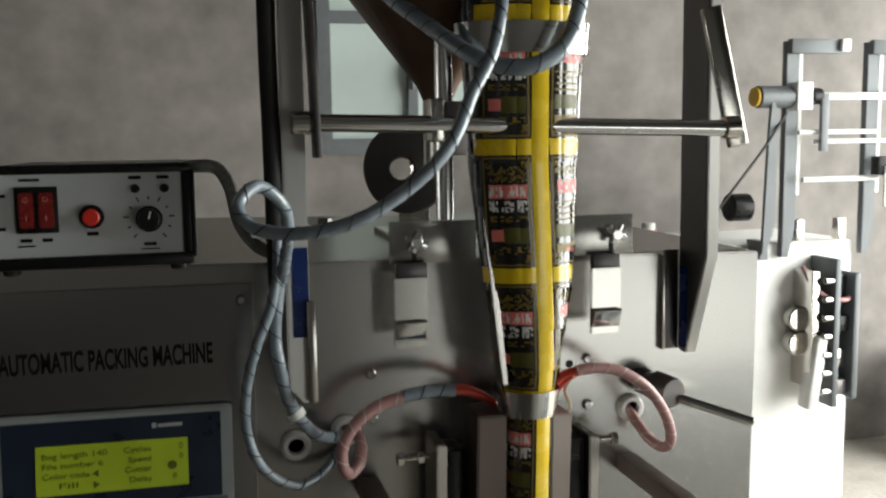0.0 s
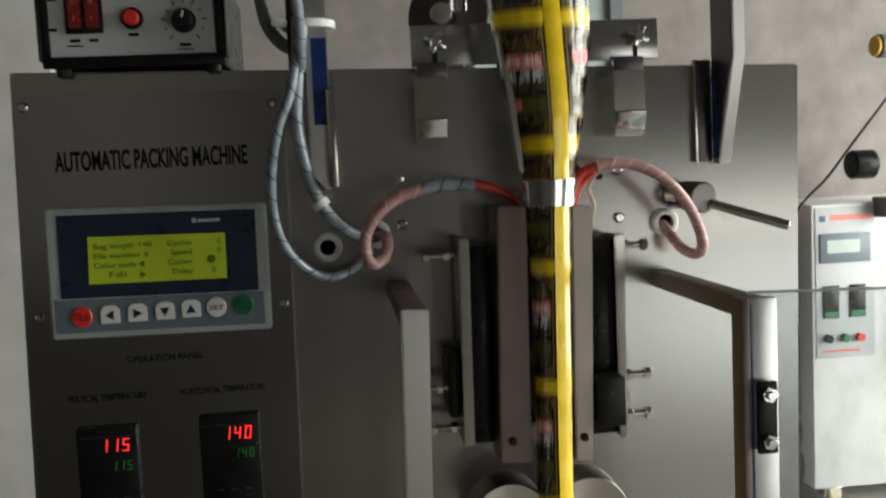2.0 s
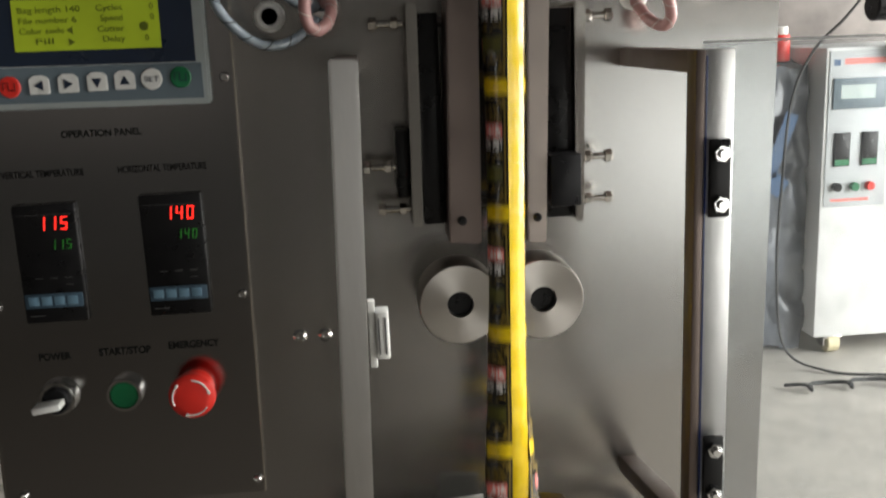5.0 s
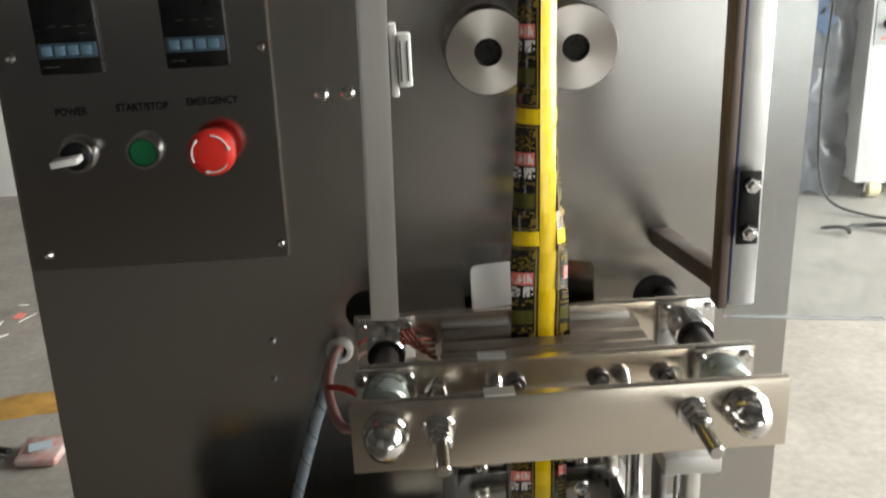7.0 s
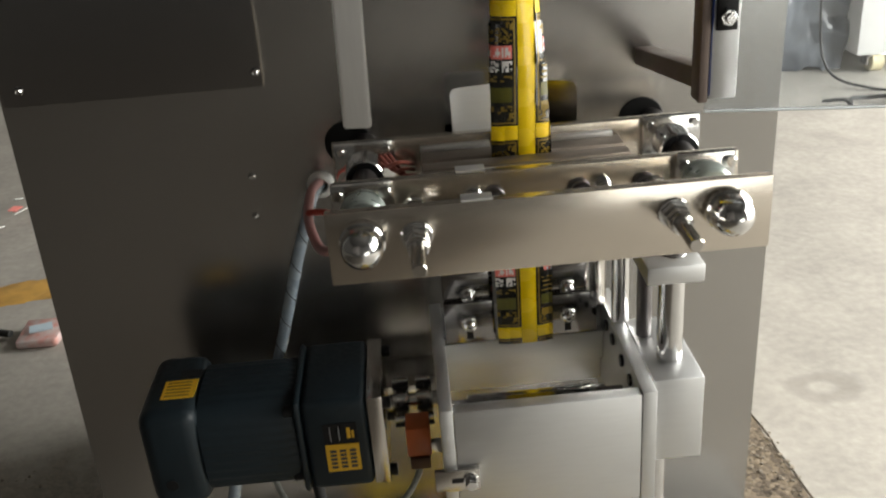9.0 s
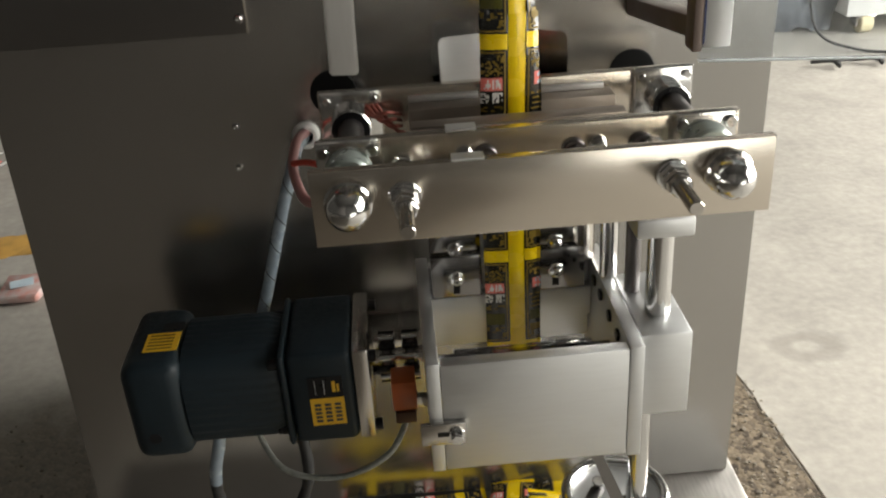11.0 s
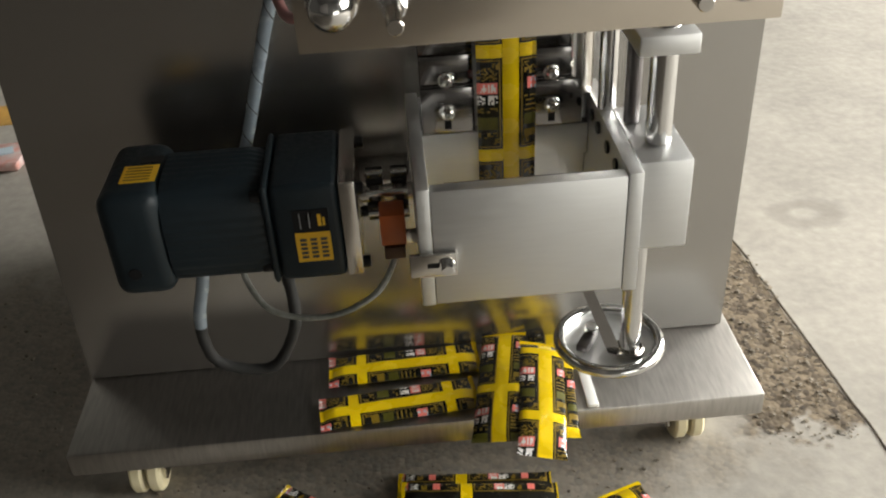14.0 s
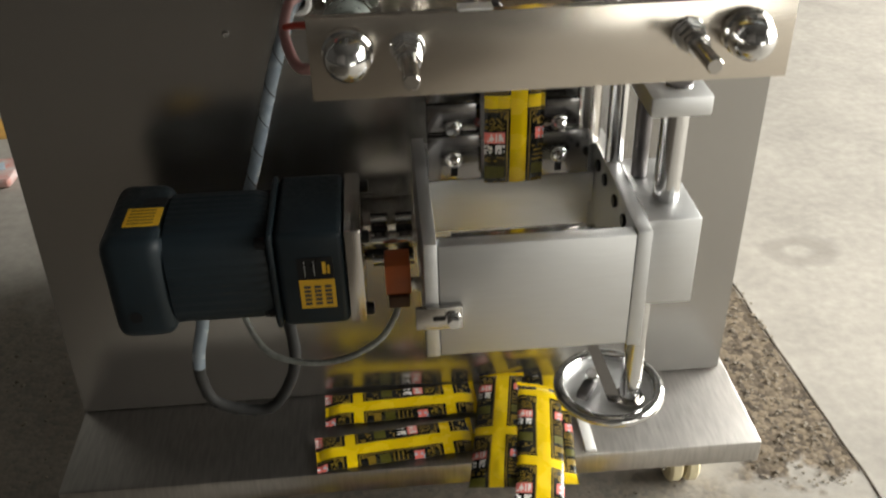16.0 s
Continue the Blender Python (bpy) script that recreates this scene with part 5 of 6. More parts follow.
def film_pose(z, w):
    lo, n0 = on_film(z, w)
    hi, n1 = on_film(z + HP, w)
    mid = (lo + hi) / 2
    up = (hi - lo).normalized()
    n = (n0 + n1).normalized()
    n = (n - up * n.dot(up)).normalized()
    x = n.cross(up) * -1
    m = Matrix((x, n * -1, up)).transposed()
    if m.determinant() < 0:
        m = Matrix((x * -1, n * -1, up)).transposed()
    out = m.to_4x4()
    out.translation = mid
    return out


def printed_sheet(w0, w1, s_top, s_len, nx, nz, bulge, thick=0.0004):
    """A small curved sheet of film, front towards -y, its print given by place on the film."""
    W, H = (w1 - w0) / 1000, s_len / 1000
    verts, faces, inks = [], [], []
    for layer in (0, 1):
        for j in range(nz + 1):
            for i in range(nx + 1):
                u = i / nx * 2 - 1
                verts.append((u * W / 2, bulge * u * u + layer * thick, H / 2 - H * j / nz))
    row, lay = nx + 1, (nx + 1) * (nz + 1)
    for j in range(nz):
        for i in range(nx):
            k = j * row + i
            faces.append((k, k + row, k + row + 1, k + 1))
            inks.append(print_at(w0 + (w1 - w0) * (i + 0.5) / nx, s_top + s_len * (j + 0.5) / nz))
            faces.append((lay + k, lay + k + 1, lay + k + row + 1, lay + k + row))
            inks.append(0 if inks[-1] == 0 else inks[-1])
    me = bpy.data.meshes.new("film_strip")
    me.from_pydata(verts, [], faces)
    for m in PRINT:
        me.materials.append(m)
    me.polygons.foreach_set("material_index", inks)
    me.polygons.foreach_set("use_smooth", [True] * len(faces))
    return me


EDGES = [-51, -40, -29, -18, -7, 7, 18, 29, 40, 51]
SHEETS = {}
for c in range(9):
    for k in range(3):
        SHEETS[c, k] = printed_sheet(EDGES[c], EDGES[c + 1], 11.5 - PITCH / 3 * (k + 1), PITCH / 3 + 0.4, 8, 22, 0.0006 if c != 4 else 0.0009)

HOME = Vector((0.169, -0.068, 0.31))
# how a cut sachet drops: seconds after the cut, place, turn
DROP = [(0.0, (0.169, -0.068, 0.310), (0, 0, 0)), (0.1, (0.160, -0.090, 0.285), (-2, 4, 0)), (0.2, (0.130, -0.145, 0.245), (2, 10, 38)), (0.3, (0.140, -0.165, 0.195), (3, 12, 24)), (0.4, (0.120, -0.172, 0.178), (2, -12, -42)), (0.5, (0.092, -0.178, 0.152), (2, 2, 34)), (0.6, (0.086, -0.182, 0.145), (0, 12, 30)), (0.7, (0.094, -0.215, 0.098), (-14, 28, -30)), (0.85, (0.10, -0.31, 0.024), (-86, 10, 0))]
FILM_KEYS = []
SEGMENTS = []


def feed(t):
    """How far the film has been pulled by t."""
    d = 0.0
    for p in PULLS:
        k = min(max((t - p) / PULL_TIME, 0), 1)
        d += (k * k * (3 - 2 * k)) * 5 * HP
    return d


def film_chain():
    times = [0.0]
    for p in PULLS:
        times += [p + PULL_TIME * k for k in (0, 0.25, 0.5, 0.75, 1)]
    times.append(16.0)
    for m in range(12):
        seg = thing("printed_sachet", HOME, "black and yellow printed film sachet in the filling tube" if m > 4 else "black and yellow printed film sachet, sealed and cut off", "sachet", "film sachets")
        SEGMENTS.append(seg)
        for n in range(5 * m, 5 * m + 5):
            for c in range(9):
                ob = new("film_strip", SHEETS[c, (n - 15) % 3])
                ob.parent = seg
                FILM_KEYS.append((ob, n, (EDGES[c] + EDGES[c + 1]) / 2000, times))


film_chain()


def film_core():
    """Dark inner skin added behind the film strips to close their gaps."""
    bm = bmesh.new()
    rings = []
    for z in [0.40 + 0.02 * k for k in range(53)]:
        cx, a, cy, b, _ = section(z)
        a, b = max(a - 0.0022, 0.001), max(b - 0.0022, 0.0004)
        rings.append([bm.verts.new((cx + a * math.sin(q), cy - b * math.cos(q), z)) for q in [2 * math.pi * k / 28 for k in range(28)]])
    for r0, r1 in zip(rings, rings[1:]):
        for k in range(28):
            bm.faces.new((r0[k], r0[(k + 1) % 28], r1[(k + 1) % 28], r1[k])).smooth = True
    bm.faces.new(rings[0]), bm.faces.new(rings[-1])
    bmesh.ops.recalc_face_normals(bm, faces=bm.faces[:])
    solid("film_inner_skin", bm, FILM, "dark inner skin added behind the printed film", "tube")


film_core()


def film_collar(z0, z1, name, material, label, grow):
    bm = bmesh.new()
    rings = []
    for z, g in ((z0, grow), (z1, grow), (z1, grow + 0.0008), (z0, grow + 0.0008)):
        cx, a, cy, b, _ = section(z)
        rings.append([bm.verts.new((cx + (a + g) * math.sin(q), cy - (b + g) * math.cos(q), z)) for q in [2 * math.pi * k / 40 for k in range(40)]])
    for r0, r1 in zip(rings, rings[1:] + rings[:1]):
        for k in range(40):
            bm.faces.new((r0[k], r0[(k + 1) % 40], r1[(k + 1) % 40], r1[k])).smooth = True
    bmesh.ops.recalc_face_normals(bm, faces=bm.faces[:])
    c = thing(name, (0.178, -0.062, z0), label, "collar")
    part("band", bm, material, c)
    return c


COLLAR = mat("bright_tin_band", (0.72, 0.72, 0.70), 0.14, 1.0, 0.1, 30, 0.3, rvar=0.06)
co = film_collar(1.077, 1.098, "film_collar", COLLAR, "narrow bright metal collar round the film", 0.0025)
part("strap", bx(0.166, 0.187, -0.030, 0.0, 1.080, 1.092, 0.001), STEEL_BAR, co)
co = film_collar(1.360, 1.383, "film_band", COLLAR, "bright metal band round the forming tube", 0.0025)
part("strap", bx(0.166, 0.187, -0.022, 0.0, 1.364, 1.376, 0.001), STEEL_BAR, co)
part("hanger", bx(0.170, 0.183, 0.0, 0.006, 1.190, 1.383, 0.001), STEEL_BAR, co)


# ---- moving blade ----
def blade():
    b = thing("sliding_knife", (0.169, -0.166, 0.381), "dark polished sliding knife in the cutter box", "knife")
    part("blade_plate", bx(-0.0735, 0.0735, -0.025, 0.026, -0.006, 0.003, 0.0008), DARKPOLISH, b, local=True)
    part("blade_edge", bx(-0.060, 0.060, 0.0262, 0.034, -0.002, 0.0015, 0.0005), CHROME, b, local=True)
    for x in (-0.052, 0.052, -0.02):
        part("blade_bolt", cyl((x, 0.006, 0.0032), (x, 0.006, 0.008), 0.0052, 14), CHROME, b, local=True)
    return b


BLADE = blade()


# ---- sachets that lie about ----
def lying_sachet(seed, bend=0.0, length=0.163, off=12.0, back=False):
    """A filled flat sachet, 49 mm wide, its print upward; returns a mesh in its own space."""
    nx, nz = 34, 108
    verts, faces, inks = [], [], []
    for side in (1, -1):
        for j in range(nz + 1):
            v = j / nz
            for i in range(nx + 1):
                u = i / nx * 2 - 1
                ends = min(v, 1 - v) / 0.07
                h = 0.0040 * max(0, 1 - u * u) ** 0.5 * min(1, max(0, ends - 0.35)) ** 0.6
                h += 0.0008 * noise.noise(Vector((u * 2 + seed, v * 7, side))) * min(1, ends)
                z = side * h - bend * max(0, v - 0.6) ** 2
                verts.append((u * 0.0245 * (1 - 0.05 * min(1, ends)), (0.5 - v) * length, z + 0.0052))
    row, lay = nx + 1, (nx + 1) * (nz + 1)
    for side in (0, 1):
        for j in range(nz):
            for i in range(nx):
                k = side * lay + j * row + i
                f = (k, k + row, k + row + 1, k + 1)
                faces.append(f if side == 0 else f[::-1])
                w = ((i + 0.5) / nx * 2 - 1) * 24.5 - 3
                w = (w + 102) % 102 - 51 if back else w
                inks.append(print_at(w * 1.0, off + (j + 0.5) / nz * length * 1000))
    for j in range(nz):
        for i in (0, nx):
            k = j * row + i
            faces.append((k, lay + k, lay + k + row, k + row))
            inks.append(0)
    me = bpy.data.meshes.new("sachet")
    me.from_pydata(verts, [], faces)
    for m in PRINT:
        me.materials.append(m)
    me.polygons.foreach_set("material_index", inks)
    me.polygons.foreach_set("use_smooth", [True] * len(faces))
    return me


def crimped_seal():
    """One thin folded strip with five crimp ridges across it."""
    top = []
    for k in range(5):
        y = 0.0011 * k
        top += [(y - 0.0003, 0.0004), (y - 0.0001, 0.0007), (y + 0.0003, 0.0007), (y + 0.0005, 0.0004)]
    outline = top + [(y, -z) for y, z in reversed(top)]
    bm = bmesh.new()
    ends = [[bm.verts.new((x, y, z)) for y, z in outline] for x in (-0.0247, 0.0247)]
    n = len(outline)
    for k in range(n):
        bm.faces.new((ends[0][k], ends[0][(k + 1) % n], ends[1][(k + 1) % n], ends[1][k]))
    bm.faces.new(ends[0][::-1])
    bm.faces.new(ends[1])
    bmesh.ops.recalc_face_normals(bm, faces=bm.faces[:])
    return bm


SEAL_MESH = mesh_of("end_seal", crimped_seal(), YELLOW)


def end_seals(ob):
    """The crimped seam at the rear end of a sachet."""
    e = new("end_seal", SEAL_MESH)
    e.parent = ob
    e.location = (0, 0.0762, 0.0053)
    e["label"] = "crimped yellow end seal"


def sachets():
    # x, y, z, tilt, lean, turn, bend, where the print begins
    rows = [(0.060, -0.027, 0.0950, 0, 0, -88, 0, 69), (0.052, -0.087, 0.0950, 0, 0, -85, 0, 69), (0.158, -0.079, 0.1045, -1, -6, -10, 0.03, 5), (0.197, -0.104, 0.1060, -1, 8, -9, 0.04, 81), (0.213, -0.074, 0.0950, 0, 0, -7, 0, 40)]
    for k, (x, y, z, rx, ry, rz, bend, off) in enumerate(rows):
        ob = new("lying_sachet", lying_sachet([11, 12, 5, 8, 3][k], bend, off=off))
        ob.matrix_basis = pose(x, y, z, rx, ry, rz)
        tagged(ob, "black and yellow printed filled sachet lying on the steel plinth", "sachet", "fallen sachets")
        end_seals(ob)
    floor_rows = [(-0.020, -0.160, 0.001, 0, 0, 58, 30, True), (0.1225, -0.128, 0.001, 0, 0, 84.4, 30.5, True), (0.126, -0.151, 0.0105, 3, 0, 86, 30.5, True), (0.150, -0.225, 0.006, 2, 4, 100, 10, False), (0.060, -0.215, 0.001, 0, 0, 84, 50, False), (0.299, -0.221, 0.001, 0, 0, 20, 6, False), (0.02, -0.285, 0.001, 0, 0, 80, 70, True), (0.16, -0.31, 0.001, 0, 0, 110, 20, False)]
    for k, (x, y, z, rx, ry, rz, off, back) in enumerate(floor_rows):
        ob = new("lying_sachet", lying_sachet(20 + k, 0, off=off, back=back))
        ob.matrix_basis = pose(x, y, z, rx, ry, rz)
        tagged(ob, "black and yellow printed filled sachet lying on the concrete floor", "sachet", "fallen sachets")
        end_seals(ob)
    s = solid("plastic_strip", bx(0.243, 0.2545, -0.112, -0.028, 0.0945, 0.0985, 0.001), WHITE, "narrow white plastic strip on the plinth", "strip")


sachets()


# ---- hoses and cables ----
def helix(pts, r, lead, wire=0.0006, k=9):
    """The seam of a spiral wrap along a hose."""
    path = smooth_path(pts, k)
    fine = []
    for a, b in zip(path, path[1:]):
        n = max(2, int((b - a).length / 0.0016))
        fine += [a.lerp(b, i / n) for i in range(n)]
    up, d, out = Vector((0.3, 0.2, 1)).normalized(), 0.0, []
    for i in range(1, len(fine) - 1):
        t = (fine[i + 1] - fine[i - 1]).normalized()
        u = t.cross(up).normalized()
        w = u.cross(t)
        up = w
        d += (fine[i] - fine[i - 1]).length
        q = 2 * math.pi * d / lead
        out.append(fine[i] + (u * math.cos(q) + w * math.sin(q)) * r)
    return hose(out, wire, 5, 1)


def wrapped(name, pts, r, material, seam, parent, lead=0.02, label=""):
    ob = part(name, hose(pts, r, 14, 9), material, parent, label)
    part("wrap_seam", helix(pts, r, lead), seam, ob)
    return ob


def cables():
    c = thing("box_cable", (-0.07, 0, 1.25), "thick grey cable from the control box to the post", "cable")
    part("sheath", hose([(-0.085, 0.02, 1.277), (-0.074, -0.004, 1.279), (-0.059, -0.012, 1.277), (-0.050, -0.020, 1.262), (-0.044, -0.024, 1.235), (-0.031, -0.030, 1.217), (-0.017, -0.040, 1.212)], 0.0052, 12), BRAID, c)
    c = thing("spiral_hose", (-0.01, -0.08, 1.25), "grey spiral-wrapped hose looping from the post to the hopper", "hose")
    wrapped("sleeve", [(-0.017, -0.066, 1.195), (-0.016, -0.090, 1.215), (-0.016, -0.120, 1.238), (-0.021, -0.138, 1.256), (-0.037, -0.147, 1.269), (-0.050, -0.157, 1.258), (-0.043, -0.168, 1.245), (-0.018, -0.185, 1.241), (0.017, -0.200, 1.249), (0.052, -0.205, 1.270), (0.076, -0.205, 1.295), (0.093, -0.195, 1.326), (0.110, -0.185, 1.354), (0.128, -0.150, 1.40), (0.140, -0.10, 1.45)], 0.0042, HOSEGREY, WRAPLINE, c)
    c = thing("spiral_hose", (0.15, -0.1, 1.36), "grey spiral-wrapped hose hanging below the hopper", "hose")
    wrapped("sleeve", [(0.060, 0.01, 1.435), (0.078, -0.020, 1.408), (0.097, -0.060, 1.383), (0.121, -0.098, 1.357), (0.145, -0.118, 1.347), (0.167, -0.124, 1.351), (0.188, -0.118, 1.368), (0.205, -0.100, 1.403), (0.212, -0.08, 1.44)], 0.0062, HOSEGREY, WRAPLINE, c)
    c = thing("cable_bundle", (-0.015, -0.06, 1.05), "grey spiral-wrapped cables tied to the post", "cable")
    part("dark_sleeve", hose([(-0.020, -0.05, 1.47), (-0.021, -0.05, 1.378), (-0.020, -0.05, 1.30), (-0.020, -0.056, 1.24), (-0.020, -0.060, 1.19)], 0.0068, 12), RUBBER, c)
    wrapped("cable", [(-0.019, -0.064, 1.232), (-0.021, -0.070, 1.200), (-0.027, -0.070, 1.173), (-0.037, -0.070, 1.149), (-0.045, -0.060, 1.115), (-0.046, -0.050, 1.081), (-0.038, -0.050, 1.053), (-0.020, -0.040, 1.032), (-0.001, -0.030, 1.025), (0.019, -0.015, 1.032), (0.037, 0.002, 1.050)], 0.0038, HOSEGREY, WRAPLINE, c, 0.018)
    wrapped("cable", [(-0.014, -0.062, 1.232), (-0.019, -0.066, 1.195), (-0.023, -0.062, 1.155), (-0.020, -0.060, 1.127), (-0.013, -0.050, 1.099), (-0.002, -0.040, 1.078), (0.012, -0.030, 1.063), (0.027, -0.012, 1.055), (0.038, 0.002, 1.055)], 0.0048, HOSEGREY, WRAPLINE, c, 0.02)
    part("cable_tie", lathe((-0.010, -0.045, 1.2265), (-0.010, -0.045, 2), [(0, 0.0215), (0.006, 0.0215)], 24), WHITE, c, "white cable tie")
    part("cable_tie_end", turned(bx(-0.008, 0.004, -0.003, 0.003, -0.003, 0.003, 0.001), pose(-0.030, -0.062, 1.2295, 0, 10, 0)), WHITE, c, "white cable tie head")
    part("cable_tie", turned(lathe((0, 0, -0.003), (0, 0, 1), [(0, 0.0072), (0.006, 0.0072)], 16), pose(-0.008, -0.0445, 1.087, 0, -30, 0)), WHITE, c, "white cable tie")
    c = thing("heater_cable", (0.06, -0.04, 1.03), "pinkish spiral-wrapped heater cable curling to the sealer", "cable")
    wrapped("sleeve", [(0.037, 0.002, 1.057), (0.045, -0.020, 1.055), (0.043, -0.035, 1.042), (0.034, -0.045, 1.035), (0.027, -0.050, 1.042), (0.027, -0.050, 1.059), (0.038, -0.050, 1.077), (0.057, -0.050, 1.090), (0.076, -0.050, 1.095)], 0.0048, HOSERED, WRAPPALE, c, 0.014)
    wrapped("grey_sleeve", [(0.075, -0.050, 1.095), (0.087, -0.050, 1.097), (0.100, -0.050, 1.098), (0.118, -0.050, 1.097)], 0.0053, HOSEGREY, WRAPLINE, c, 0.016)
    part("wire", hose([(0.115, -0.050, 1.097), (0.127, -0.048, 1.095), (0.138, -0.045, 1.091), (0.152, -0.042, 1.083)], 0.0036, 10), SHRINK, c, "red heat-shrunk wires")
    part("wire", hose([(0.117, -0.047, 1.098), (0.130, -0.044, 1.096), (0.145, -0.040, 1.088), (0.156, -0.038, 1.078)], 0.0030, 10), SHRINK, c)
    c = thing("heater_cable", (0.26, -0.04, 1.03), "pinkish spiral-wrapped heater cable curling to the panel", "cable")
    part("wire", hose([(0.198, -0.050, 1.078), (0.202, -0.052, 1.094), (0.209, -0.056, 1.104), (0.222, -0.060, 1.108)], 0.0036, 10), SHRINK, c, "red heat-shrunk wires")
    part("wire", hose([(0.202, -0.046, 1.076), (0.207, -0.049, 1.092), (0.217, -0.055, 1.103)], 0.0030, 10), SHRINK, c)
    wrapped("sleeve", [(0.218, -0.060, 1.107), (0.230, -0.060, 1.109), (0.255, -0.060, 1.105), (0.280, -0.060, 1.090), (0.300, -0.055, 1.066), (0.313, -0.045, 1.039), (0.310, -0.040, 1.028), (0.301, -0.030, 1.032), (0.296, -0.015, 1.043), (0.295, 0.002, 1.052)], 0.0046, HOSERED, WRAPPALE, c, 0.014)
    part("wire", hose([(0.234, -0.055, 1.104), (0.221, -0.050, 1.101), (0.215, -0.045, 1.089), (0.219, -0.045, 1.075), (0.218, -0.040, 1.065), (0.206, -0.040, 1.063)], 0.0018, 8), CREAM, c, "thin cream thermocouple wire")
    part("sensor_tip", cyl((0.2016, -0.040, 1.063), (0.212, -0.040, 1.063), 0.004, 6), STEEL_BAR, c)
    c = thing("motor_cable", (-0.03, -0.04, 0.38), "grey cable running down to the gear motor", "cable")
    wrapped("sleeve", [(-0.006, 0.002, 0.538), (-0.012, -0.026, 0.536), (-0.017, -0.046, 0.522), (-0.026, -0.050, 0.498), (-0.041, -0.047, 0.451), (-0.055, -0.045, 0.405), (-0.062, -0.050, 0.385), (-0.064, -0.060, 0.375)], 0.0056, HOSEGREY, WRAPLINE, c, 0.03)
    c = thing("jaw_heater_cable", (0.0, -0.06, 0.52), "red rubber heater cable to the sealing jaw", "cable")
    part("sleeve", hose([(-0.004, 0.002, 0.540), (-0.010, -0.035, 0.546), (-0.012, -0.070, 0.537), (-0.006, -0.100, 0.530), (0.002, -0.120, 0.527), (0.014, -0.132, 0.533), (0.026, -0.136, 0.548)], 0.0042, 12), HOSERED, c)
    part("branch", hose([(-0.009, -0.09, 0.548), (0.006, -0.110, 0.556), (0.026, -0.136, 0.560)], 0.0026, 8), SHRINK, c)
    c = thing("motor_loop_cable", (-0.08, -0.1, 0.17), "black taped cable loop hanging below the motor", "cable")
    part("grey_sleeve", hose([(-0.108, -0.09, 0.310), (-0.114, -0.095, 0.277), (-0.121, -0.10, 0.250), (-0.1235, -0.10, 0.232)], 0.0060, 12), HOSEGREY, c)
    part("taped_loop", hose([(-0.123, -0.10, 0.236), (-0.124, -0.10, 0.218), (-0.117, -0.10, 0.190), (-0.092, -0.10, 0.176), (-0.064, -0.10, 0.176), (-0.045, -0.10, 0.202), (-0.035, -0.10, 0.235), (-0.038, -0.09, 0.274), (-0.042, -0.088, 0.310)], 0.0054, 12, 7, 0.10, 4), RUBBER, c)


cables()


